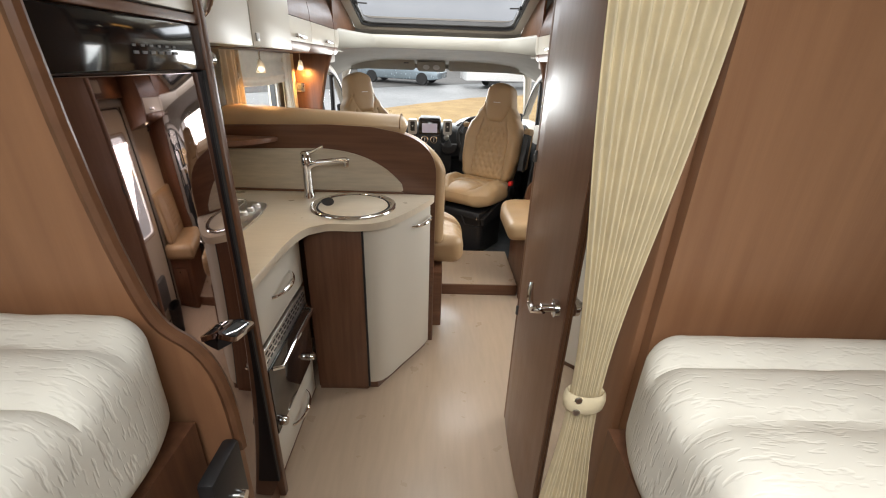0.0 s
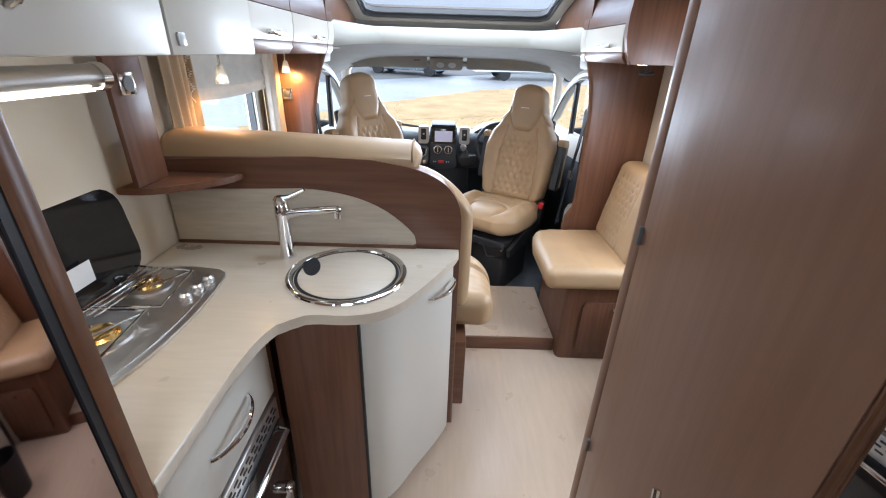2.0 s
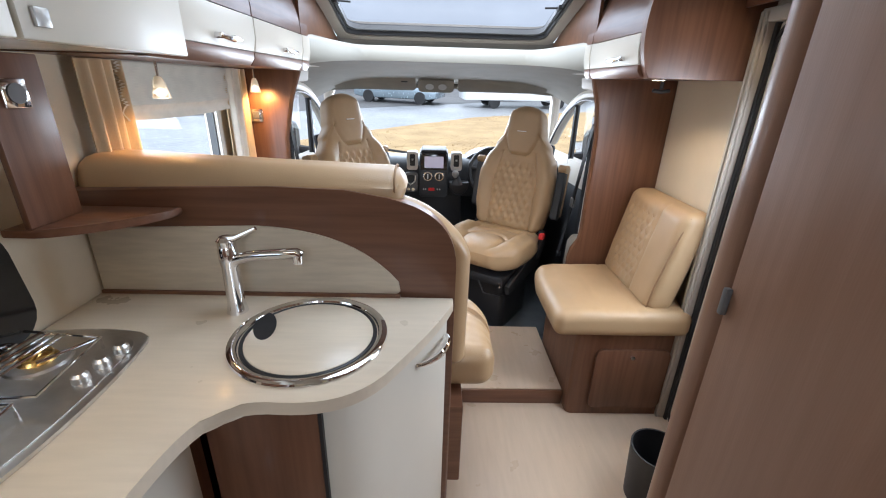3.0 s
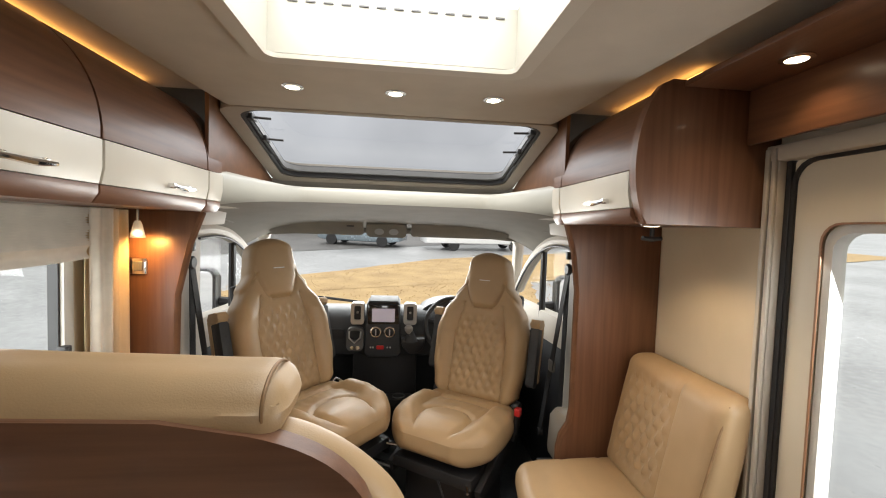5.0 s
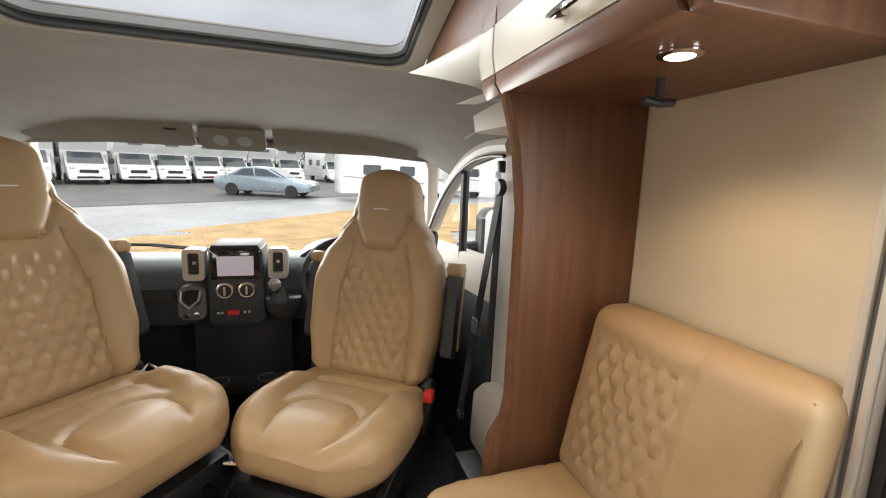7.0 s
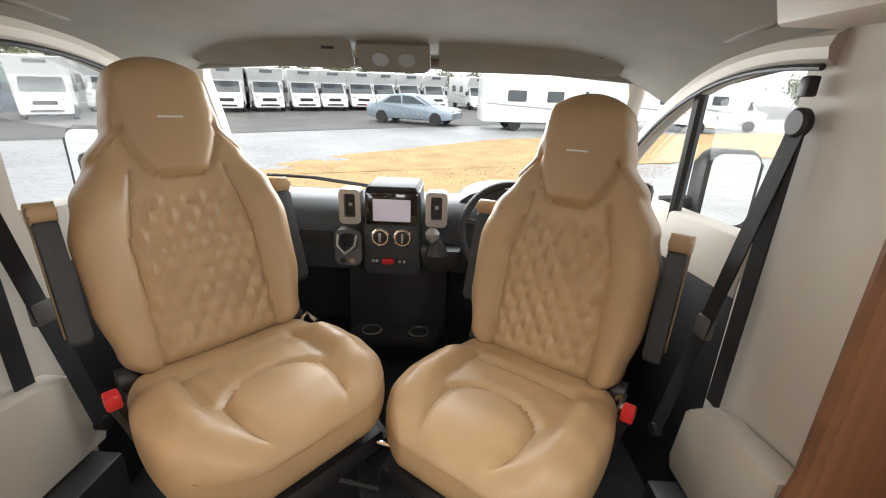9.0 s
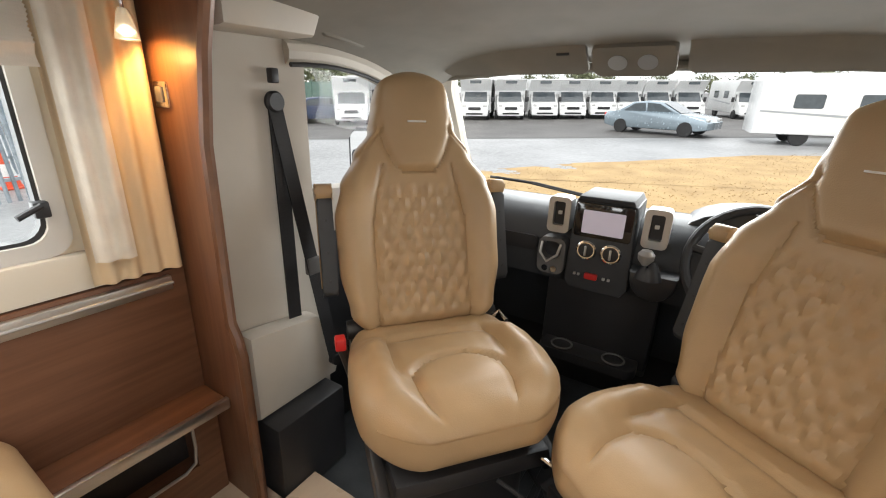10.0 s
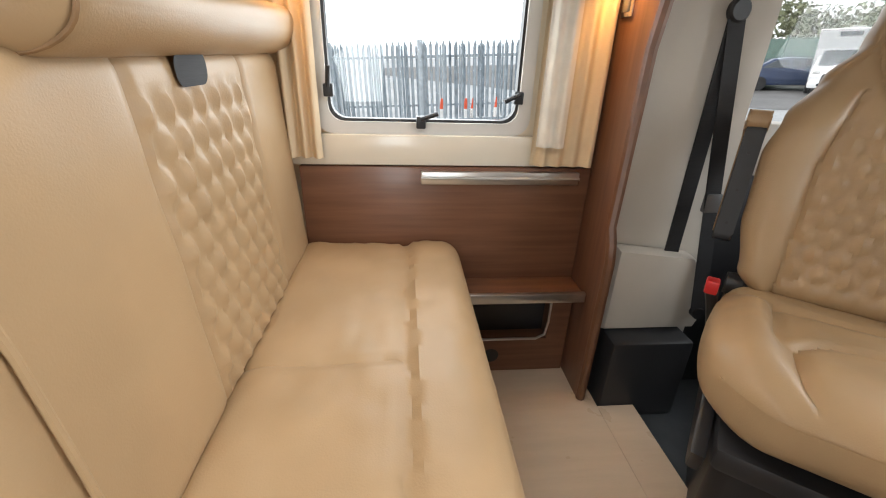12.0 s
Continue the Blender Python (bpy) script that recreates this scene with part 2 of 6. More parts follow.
def prism(pts, axis, a, b, bevel=0.0, bm=None, segs=2):
    """A flat outline drawn in the two other axes (in x, y, z order), pushed from a to b along an axis."""
    own = bmesh.new()

    def at(p, c):
        return {"x": (c, p[0], p[1]), "y": (p[0], c, p[1]), "z": (p[0], p[1], c)}[axis]
    lo, hi = [own.verts.new(at(p, a)) for p in pts], [own.verts.new(at(p, b)) for p in pts]
    f1, f2 = own.faces.new(lo), own.faces.new(hi)
    k = len(pts)
    for i in range(k):
        own.faces.new((lo[i], lo[(i + 1) % k], hi[(i + 1) % k], hi[i]))
    if bevel:
        edges = list(f1.edges) + list(f2.edges)
        bmesh.ops.bevel(own, geom=edges, offset=bevel, segments=segs, affect="EDGES", profile=0.5)
    return join(bm, own)


def arc(cx, cy, rx, ry, a0, a1, n=12):
    return [(cx + rx * math.cos(radians(a0 + (a1 - a0) * i / n)), cy + ry * math.sin(radians(a0 + (a1 - a0) * i / n))) for i in range(n + 1)]


def bez(p0, p1, p2, p3, n=12):
    out = []
    for i in range(n + 1):
        t = i / n
        a, b, c, d = (1 - t) ** 3, 3 * t * (1 - t) ** 2, 3 * t * t * (1 - t), t ** 3
        out.append(tuple(a * q0 + b * q1 + c * q2 + d * q3 for q0, q1, q2, q3 in zip(p0, p1, p2, p3)))
    return out


def rrect(x0, x1, y0, y1, r, n=5):
    return arc(x1 - r, y1 - r, r, r, 0, 90, n) + arc(x0 + r, y1 - r, r, r, 90, 180, n) + arc(x0 + r, y0 + r, r, r, 180, 270, n) + arc(x1 - r, y0 + r, r, r, 270, 360, n)


def frame_ring(outer, inner, axis, a, b, bm=None):
    """A flat ring between two outlines of the same count, pushed from a to b."""
    own = bmesh.new()

    def at(p, c):
        return {"x": (c, p[0], p[1]), "y": (p[0], c, p[1]), "z": (p[0], p[1], c)}[axis]
    k = len(outer)
    v = [[own.verts.new(at(p, c)) for p in loop] for loop in (outer, inner) for c in (a, b)]
    for i in range(k):
        j = (i + 1) % k
        for p, q in ((0, 1), (1, 3), (3, 2), (2, 0)):
            own.faces.new((v[p][i], v[p][j], v[q][j], v[q][i]))
    return join(bm, own)


def tube(points, r, n=10, bm=None, closed=False, flat=1.0):
    """A round bar along a line of points; r may be a list."""
    own = bmesh.new()
    pts = [Vector(p) for p in points]
    rings, side = [], None
    k = len(pts)
    for i, p in enumerate(pts):
        d = (pts[(i + 1) % k] - pts[i - 1]) if closed else (pts[min(i + 1, k - 1)] - pts[max(i - 1, 0)])
        d.normalize()
        if side is None:
            side = d.orthogonal().normalized() if abs(d.z) > 0.9 else d.cross(Vector((0, 0, 1))).normalized()
        side = (side - d * side.dot(d)).normalized()
        up = d.cross(side)
        rad = r[i] if isinstance(r, (list, tuple)) else r
        rings.append([own.verts.new(p + rad * (math.cos(2 * math.pi * j / n) * side + flat * math.sin(2 * math.pi * j / n) * up)) for j in range(n)])
    for i in range(k if closed else k - 1):
        a, b = rings[i], rings[(i + 1) % k]
        for j in range(n):
            own.faces.new((a[j], a[(j + 1) % n], b[(j + 1) % n], b[j]))
    if not closed:
        own.faces.new(rings[0])
        own.faces.new(rings[-1])
    return join(bm, own)


def lathe(profile, at, n=28, axis="z", bm=None):
    """Turns (radius, height) pairs about an axis through a point."""
    own = bmesh.new()
    rings = []
    for r, h in profile:
        ring = []
        for j in range(n):
            a = 2 * math.pi * j / n
            c, s = r * math.cos(a), r * math.sin(a)
            co = {"z": (c, s, h), "y": (c, h, s), "x": (h, c, s)}[axis]
            ring.append(own.verts.new(Vector(at) + Vector(co)))
        rings.append(ring)
    for a, b in zip(rings, rings[1:]):
        for j in range(n):
            own.faces.new((a[j], a[(j + 1) % n], b[(j + 1) % n], b[j]))
    own.faces.new(rings[0])
    own.faces.new(rings[-1])
    return join(bm, own)


def cushion(sx, sy, sz, r, step, deform=None, m=None):
    """A rounded block of the given size about the origin, in small quads, then shaped by deform(p, n)."""
    own = bmesh.new()
    half = Vector((sx / 2, sy / 2, sz / 2))
    inner = Vector((max(half.x - r, 1e-4), max(half.y - r, 1e-4), max(half.z - r, 1e-4)))

    def cuts(h, q):
        flat = max(1, round(2 * q / step))
        edge = max(2, round(1.2 * r / step))
        edge = min(edge, 5)
        a = [-h + (h - q) * i / edge for i in range(edge)]
        return a + [-q + 2 * q * i / flat for i in range(flat + 1)] + [-c for c in reversed(a)]
    cs = [cuts(half[i], inner[i]) for i in range(3)]
    seen = {}

    def vert(p):
        key = (round(p[0], 5), round(p[1], 5), round(p[2], 5))
        if key not in seen:
            v = Vector(p)
            c = Vector([max(-inner[i], min(inner[i], v[i])) for i in range(3)])
            d = (v - c)
            nrm = d.normalized() if d.length > 1e-9 else Vector((0, 0, 1))
            co = c + nrm * r
            if deform:
                co = deform(co, nrm)
            seen[key] = own.verts.new(co)
        return seen[key]
    for ax in range(3):
        u, w = [i for i in range(3) if i != ax]
        for sgn in (-1, 1):
            for i in range(len(cs[u]) - 1):
                for j in range(len(cs[w]) - 1):
                    quad = []
                    for a, b in ((i, j), (i + 1, j), (i + 1, j + 1), (i, j + 1)):
                        p = [0, 0, 0]
                        p[ax], p[u], p[w] = sgn * half[ax], cs[u][a], cs[w][b]
                        quad.append(vert(p))
                    if len(set(quad)) == 4:
                        own.faces.new(quad)
    if m is not None:
        bmesh.ops.transform(own, matrix=m, verts=own.verts)
    return own


def puff(u, v, pu, pv):
    """Height of a diamond-quilted cloth, 0 on the stitches and 1 on the pads."""
    a, b = u / pu + v / pv, u / pu - v / pv
    return abs(math.sin(math.pi * a) * math.sin(math.pi * b)) ** 1.2


def groove(d, width=0.006):
    return math.exp(-(d / width) ** 2)


def bow_handle(name, a, b, out, parent, r=0.0075, rise=0.035, mat=None):
    """A bowed bar handle from a to b, standing off along out."""
    a, b, out = Vector(a), Vector(b), Vector(out)
    pts = []
    for i in range(17):
        t = i / 16
        pts.append(a.lerp(b, t) + out * (rise * math.sin(math.pi * t) ** 0.6))
    return part(name, tube(pts, [r * (0.75 + 0.5 * math.sin(math.pi * i / 16)) for i in range(17)], 10), mat or CHROME, parent, "bowed chrome handle")


# ---- structure ----
XL, XR, CZ = -1.02, 1.10, 1.92

setting("floor", box(XL, XR, -1.3, 2.76, -0.04, 0.0), FLOOR, "pale oak vinyl floor of the kitchen aisle", "floor")
bm = box(XL, 0.0, 2.762, 3.33, -0.02, 0.08)
box(-0.001, 0.598, 2.762, 3.33, -0.02, 0.08, bm=bm)
box(-0.742, -0.28, 3.331, 3.46, -0.02, 0.08, bm=bm)
setting("floor_platform", bm, FLOOR, "raised pale vinyl floor of the lounge", "floor")
setting("step_riser", box(0.0, 0.60, 2.748, 2.76, 0.0, 0.079, 0.002), WOOD_X, "dark walnut riser under the raised floor", "step")
setting("floor_cab", box(-0.98, 0.98, 3.332, 5.0, -0.06, 0.02), RUBBER, "dark rubber cab floor", "floor")
# ribs of the rubber mat between the seats
mat_thing = thing("rubber_mat", "ribbed black rubber mat on the cab floor", "mat", (0, 4.0, 0.02))
part("mat_base", box(-0.31, 0.345, 3.74, 4.26, 0.0205, 0.0225), RUBBER, mat_thing)
for i in range(14):
    part("rib", box(-0.30 + i * 0.045, -0.275 + i * 0.045, 3.75, 4.25, 0.0225, 0.027), RUBBER, mat_thing)

# left side wall with the lounge window and the kitchen window
WY0, WY1, WZ0, WZ1 = 2.43, 3.035, 0.965, 1.50
KY0, KY1, KZ0, KZ1 = 1.33, 1.72, 1.10, 1.42
bm = box(XL - 0.05, XL, -1.3, KY0, -0.04, 2.05)
box(XL - 0.05, XL, KY0, KY1, -0.04, KZ0, bm=bm)
box(XL - 0.05, XL, KY0, KY1, KZ1, 2.05, bm=bm)
box(XL - 0.05, XL, KY1, WY0, -0.04, 2.05, bm=bm)
box(XL - 0.05, XL, WY0, WY1, -0.04, WZ0, bm=bm)
box(XL - 0.05, XL, WY0, WY1, WZ1, 2.05, bm=bm)
box(XL - 0.05, XL, WY1, 3.33, -0.04, 2.05, bm=bm)
setting("wall_left", bm, WALLP, "cream wallboard on the window side", "wall", smooth=False)
# right side wall with the entrance
DY0, DY1, DZ1 = 1.98, 2.68, 1.72
bm = box(XR, XR + 0.05, -1.3, DY0, -0.04, 2.05)
box(XR, XR + 0.05, DY0, DY1, DZ1, 2.05, bm=bm)
box(XR, XR + 0.05, DY0, DY1, -0.04, 0.0, bm=bm)
box(XR, XR + 0.05, DY1, 3.33, -0.04, 2.05, bm=bm)
setting("wall_right", bm, WALLP, "cream wallboard beside the side seat", "wall", smooth=False)
setting("wall_rear", box(XL, XR, -1.35, -1.3, -0.04, 2.05), WALLP, "cream rear wall behind the beds", "wall")

# ceiling with the roof light opening; the sides step up behind the drop panel
RX0, RX1, RY0, RY1 = -0.335, 0.335, 2.08, 2.75
bm = box(XL, XR, -1.3, -0.55, 1.97, 2.02)
box(XL, -0.35, -0.55, 0.15, 1.97, 2.02, bm=bm)
box(0.35, XR, -0.55, 0.15, 1.97, 2.02, bm=bm)
box(XL, XR, 0.15, RY0 - 0.15, 1.97, 2.02, bm=bm)
box(XL, RX0, RY0 - 0.15, 3.27, 1.97, 2.02, bm=bm)
box(RX1, XR, RY0 - 0.15, 3.27, 1.97, 2.02, bm=bm)
box(RX0, RX1, RY1, 3.27, 1.97, 2.02, bm=bm)
box(RX0, RX1, RY0 - 0.15, RY0, 1.97, 2.02, bm=bm)
setting("ceiling", bm, CEIL, "pale grey-beige cloth ceiling", "ceiling", smooth=False)

def panel_x(y):
    """Half width of the drop panel, waisted in the lounge."""
    t = max(0.0, min(1.0, (y - 1.6) / 1.7))
    return 0.78 - 0.13 * t


bm = bmesh.new()
rows = [1.45, 1.7, 1.9, RY0, 2.2, 2.4, 2.6, RY1, 2.9, 3.05, 3.27]
prof = [(-1, 0.03), (-0.985, 0.008), (-0.95, 0.0), (-0.8, 0.0)]
for y0, y1 in zip(rows, rows[1:]):
    xs0 = [u * panel_x(y0) for u, _ in prof] + [RX0, RX1] + [-u * panel_x(y0) for u, _ in reversed(prof)]
    xs1 = [u * panel_x(y1) for u, _ in prof] + [RX0, RX1] + [-u * panel_x(y1) for u, _ in reversed(prof)]
    zs = [CZ + d for _, d in prof] + [CZ, CZ] + [CZ + d for _, d in reversed(prof)]
    for i in range(len(xs0) - 1):
        if i == 4 and RY0 <= y0 < RY1:
            continue
        bm.faces.new([bm.verts.new(p) for p in ((xs0[i], y0, zs[i]), (xs0[i + 1], y0, zs[i + 1]), (xs1[i + 1], y1, zs[i + 1]), (xs1[i], y1, zs[i]))])
bmesh.ops.remove_doubles(bm, verts=bm.verts[:], dist=0.0005)
ext = bmesh.ops.extrude_face_region(bm, geom=bm.faces[:])
bmesh.ops.translate(bm, vec=(0, 0, 0.02), verts=[v for v in ext["geom"] if isinstance(v, bmesh.types.BMVert)])
setting("ceiling_panel", bm, CEIL, "dropped pale grey ceiling panel with downlights", "ceiling")

# roof light: white shaft, rounded wooden rim, clear dome
rl = thing("roof_light", "open roof light with beige rim in the ceiling", "roof light", ((RX0 + RX1) / 2, RY1, CZ))
out_o, out_i = rrect(RX0 - 0.03, RX1 + 0.03, RY0 - 0.03, RY1 + 0.03, 0.05), rrect(RX0 + 0.012, RX1 - 0.012, RY0 + 0.012, RY1 - 0.012, 0.03)
part("rim", frame_ring(out_o, out_i, "z", CZ - 0.014, CZ - 0.002), TRIM, rl, "beige moulded rim")
part("shaft", frame_ring([(RX0, RY0), (RX1, RY0), (RX1, RY1), (RX0, RY1)], [(RX0 + 0.01, RY0 + 0.01), (RX1 - 0.01, RY0 + 0.01), (RX1 - 0.01, RY1 - 0.01), (RX0 + 0.01, RY1 - 0.01)], "z", CZ, 2.08), RIMW, rl, "white shaft", smooth=False)
ob = part("dome", box(RX0 - 0.02, RX1 + 0.02, RY0 - 0.02, RY1 + 0.02, 2.14, 2.146), GLASS, rl, "clear dome")
ob.visible_shadow = False
for i in range(13):
    part("vent_slot", box(RX0 + 0.06 + i * 0.045, RX0 + 0.085 + i * 0.045, RY1 - 0.014, RY1 - 0.0105, 2.05, 2.054), GREYP, rl)

# Unseen hatch, added as an opening above the bedroom fill lamp.
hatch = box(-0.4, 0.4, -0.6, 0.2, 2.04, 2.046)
ob = setting("window_roof_added", hatch, GLASS, "unseen clear roof hatch added over the beds", "window")
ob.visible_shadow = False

# ---- panorama window over the cab ----
PY0, PZ0, PY1, PZ1 = 3.275, 1.918, 3.985, 1.732


def slope(x, t, lift=0.0):
    """A point of the sloping roof window: t runs from the ceiling's edge to the front."""
    return Vector((x, PY0 + t * (PY1 - PY0), PZ0 + t * (PZ1 - PZ0) + lift))


def slope_ring(hx0, hx1, t0, t1, ix, u0, u1, l0, l1):
    own = bmesh.new()
    loops = []
    for hx, a, b, r in ((hx0, t0, t1, 0.06), (ix, u0, u1, 0.09)):
        ring = rrect(-hx, hx, a, b, r)
        loops.append(ring)
    v = [[own.verts.new(slope(p[0], p[1], lift)) for p in ring] for ring in loops for lift in (l0, l1)]
    k = len(v[0])
    for i in range(k):
        j = (i + 1) % k
        for p, q in ((0, 1), (1, 3), (3, 2), (2, 0)):
            own.faces.new((v[p][i], v[p][j], v[q][j], v[q][i]))
    return own


pano = thing("panorama_window", "large sloping roof window with black seals over the cab", "window", (0, 3.6, 1.82), kind="structure")
part("window_frame", slope_ring(0.668, 0, -0.01, 1.03, 0.607, 0.012, 0.965, -0.006, 0.075), PANOT, pano, "brown-grey moulded surround")
part("seal", slope_ring(0.610, 0, 0.008, 0.968, 0.594, 0.03, 0.94, 0.0, 0.055), BLACK, pano, "black rubber seal")
part("inner_frame", slope_ring(0.5925, 0, 0.031, 0.938, 0.580, 0.045, 0.915, 0.02, 0.05), GREYP, pano, "grey window frame")
bm = bmesh.new()
bm.faces.new([bm.verts.new(slope(x, t, 0.045)) for x, t in ((-0.612, 0.02), (0.612, 0.02), (0.612, 0.96), (-0.612, 0.96))])
ob = part("pane", bm, GLASS_T, pano, "tinted pane", smooth=False)
ob.visible_shadow = False
for sx in (-1, 1):
    for t in (0.16, 0.42):
        p = slope(sx * 0.58, t, 0.02)
        bm = box(p.x - 0.012, p.x + 0.012, p.y - 0.03, p.y + 0.03, p.z - 0.012, p.z + 0.012, 0.004)
        tube([p, p + Vector((-sx * 0.075, 0.005, -0.002))], 0.005, 8, bm=bm)
        part("latch", bm, BLACK, pano, "black catch")
    part("stay", tube([slope(sx * 0.588, 0.10, 0.012), slope(sx * 0.588, 0.60, 0.012)], 0.006, 8), BLACK, pano, "black stay arm")

# dark triangular cheeks beside the roof window
for sx in (-1, 1):
    setting("trim_cheek", prism([(3.22, 1.68), (3.22, 1.96), (PY0, 1.96), (3.99, 1.72), (3.99, 1.66)], "x", sx * 0.671, sx * 0.685), WOOD_EDGE, "dark walnut cheek beside the roof window", "trim")
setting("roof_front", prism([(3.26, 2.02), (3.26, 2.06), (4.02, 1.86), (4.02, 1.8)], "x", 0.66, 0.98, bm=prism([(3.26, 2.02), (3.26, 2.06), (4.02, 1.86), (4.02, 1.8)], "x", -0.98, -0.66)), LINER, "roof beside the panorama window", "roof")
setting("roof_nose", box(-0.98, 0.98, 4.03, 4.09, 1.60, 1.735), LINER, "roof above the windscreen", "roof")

# white moulding that sweeps across above the cab
def rim_line(t):
    """Plan of the moulding's inner edge, t from the left locker to the right one."""
    x = -0.675 + 1.35 * t
    e = min(t, 1 - t)
    k = min(1.0, e / 0.13)
    return x, 3.22 + 0.70 * math.sin(k * math.pi / 2) ** 0.8


bm = bmesh.new()
sec = [(0.20, 1.69), (0.015, 1.685), (0.0, 1.665), (0.012, 1.60), (0.05, 1.545), (0.12, 1.535), (0.20, 1.55)]
prev = None
N = 60
for i in range(N + 1):
    t = i / N
    x, y = rim_line(t)
    xa, ya = rim_line(max(0, t - 0.004))
    xb, yb = rim_line(min(1, t + 0.004))
    nrm = Vector((-(yb - ya), xb - xa, 0)).normalized()
    ring = [bm.verts.new((x + nrm.x * d, y + nrm.y * d, z)) for d, z in sec]
    if prev:
        for a, b, c, d in zip(prev, prev[1:], ring[1:], ring):
            bm.faces.new((a, b, c, d))
    prev = ring
setting("trim_overcab", bm, RIMW, "white curved moulding above the cab", "trim", angle=60)

# cab headliner, from the moulding down to the windscreen's header, and its sides
bm = bmesh.new()
NX, NY = 24, 10
grid = []
for j in range(NY + 1):
    v = j / NY
    row = []
    for i in range(NX + 1):
        u = -1 + 2 * i / NX
        y = 3.36 + v * 1.02 + 0.06 * (1 - u * u) * v
        z = 1.575 - 0.10 * v ** 1.6 - 0.13 * abs(u) ** 5
        row.append(bm.verts.new((u * (0.97 - 0.02 * v), y, z)))
    grid.append(row)
for r0, r1 in zip(grid, grid[1:]):
    for a, b, c, d in zip(r0, r0[1:], r1[1:], r1):
        bm.faces.new((a, b, c, d))
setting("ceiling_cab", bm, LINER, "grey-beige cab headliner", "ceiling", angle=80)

# windscreen
WS = [(-0.80, 4.40, 1.435), (0.80, 4.40, 1.435), (0.98, 4.98, 0.86), (-0.98, 4.98, 0.86)]
wind = thing("windscreen", "wide clear windscreen above the dashboard", "windscreen", (0, 4.7, 0.9), kind="structure")
bm = bmesh.new()
bm.faces.new([bm.verts.new(p) for p in WS])
ob = part("pane", bm, GLASS, wind, smooth=False)
ob.visible_shadow = False
part("header", tube([(-0.86, 4.39, 1.425), (-0.5, 4.42, 1.452), (0, 4.44, 1.46), (0.5, 4.42, 1.452), (0.86, 4.39, 1.425)], 0.018, 10), LINER, wind, "headliner edge")
for sx in (-1, 1):
    part("pillar", tube([(sx * 0.80, 4.36, 1.50), (sx * 0.86, 4.46, 1.40), (sx * 0.93, 4.72, 1.12), (sx * 0.99, 4.98, 0.88)], [0.05, 0.04, 0.035, 0.04], 10), TRIM, wind, "beige windscreen pillar")


def cab_door(sx):
    """Cab side: inner skin with a window opening, pillar trim, lower card."""
    door = thing("cab_side", "cab door in beige and black trim with a side window", "cab door", (sx * 0.93, 3.9, 0.02), kind="structure")
    X0, X1 = sx * 0.90, sx * 0.95
    # pillar between lounge and cab
    bm = prism([(3.335, 0.02), (3.335, 1.56), (3.70, 1.56), (3.66, 1.40), (3.66, 1.02), (3.70, 0.9), (3.70, 0.02)], "x", X0, X1, 0.01)
    part("pillar_trim", bm, TRIM, door, "beige pillar trim")
    bm = prism([(3.335, 0.34), (3.66, 0.34), (3.675, 0.38), (3.655, 0.55), (3.59, 0.61), (3.335, 0.64)], "x", sx * 0.82, X0, 0.02)
    part("belt_cover", bm, TRIM, door, "bulging beige belt cover")
    bm = prism([(3.70, 0.86), (3.70, 1.02), (4.75, 0.98), (4.95, 0.86), (4.95, 0.80)], "x", X0, X1 + sx * 0.03, 0.01)
    part("door_sill", bm, TRIM, door, "beige window sill")
    bm = prism([(3.70, 0.02), (3.70, 0.86), (4.95, 0.8), (4.95, 0.02)], "x", sx * 0.91, X1, 0.01)
    part("door_card", bm, BLACK, door, "black lower door card")
    # arched top of the door frame
    top = bez((3.60, 1.44), (3.9, 1.47), (4.2, 1.42), (4.62, 1.06), 14)
    part("door_frame", tube([(sx * (0.93 - 0.05 * (z - 1.0)), y, z) for y, z in top], 0.035, 10), TRIM, door, "beige arched window surround")
    part("seal", tube([(sx * (0.895 - 0.05 * (z - 1.0)), y, z - 0.036) for y, z in top], 0.007, 8), BLACK, door, "black door seal")
    part("divider", tube([(sx * 0.92, 4.10, 0.95), (sx * 0.905, 4.06, 1.42)], 0.02, 8), BLACK, door, "black window divider")
    bm = bmesh.new()
    pts = [(3.62, 0.99), (4.7, 0.97)] + list(reversed(top[1:-1])) + [(3.62, 1.43)]
    bm.faces.new([bm.verts.new((sx * (0.945 - 0.05 * (z - 1.0)), y, z)) for y, z in pts])
    ob = part("pane", bm, GLASS, door, smooth=False)
    ob.visible_shadow = False
    # corner between pillar and locker
    part("pillar_cap", prism([(3.335, 1.46), (3.335, 1.56), (3.64, 1.56), (3.60, 1.47)], "x", sx * 0.76, sx * 0.90, 0.015), TRIM, door, "beige corner cap")
    part("grab_handle", tube([(sx * 0.84, 3.66, 1.53), (sx * 0.83, 3.70, 1.50), (sx * 0.83, 3.86, 1.49), (sx * 0.84, 3.90, 1.51)], 0.012, 8), LINER, door, "moulded grab handle")
    # side walls outside the door
    return door


cab_door(-1)
cab_door(1)
for sx in (-1, 1):
    setting("wall_cab", box(sx * 0.955, sx * 1.07, 3.331, 3.62, -0.06, 2.03), TRIM, "outer wall beside the cab", "wall")

# step-well black box beside the passenger seat
solo("battery_cover", box(-0.90, -0.745, 3.34, 3.62, 0.021, 0.338, 0.012), BLACK, "black plastic cover below the belt pillar", "cover")
solo("battery_cover", box(0.745, 0.90, 3.34, 3.62, 0.021, 0.338, 0.012), BLACK, "black plastic cover below the belt pillar", "cover")


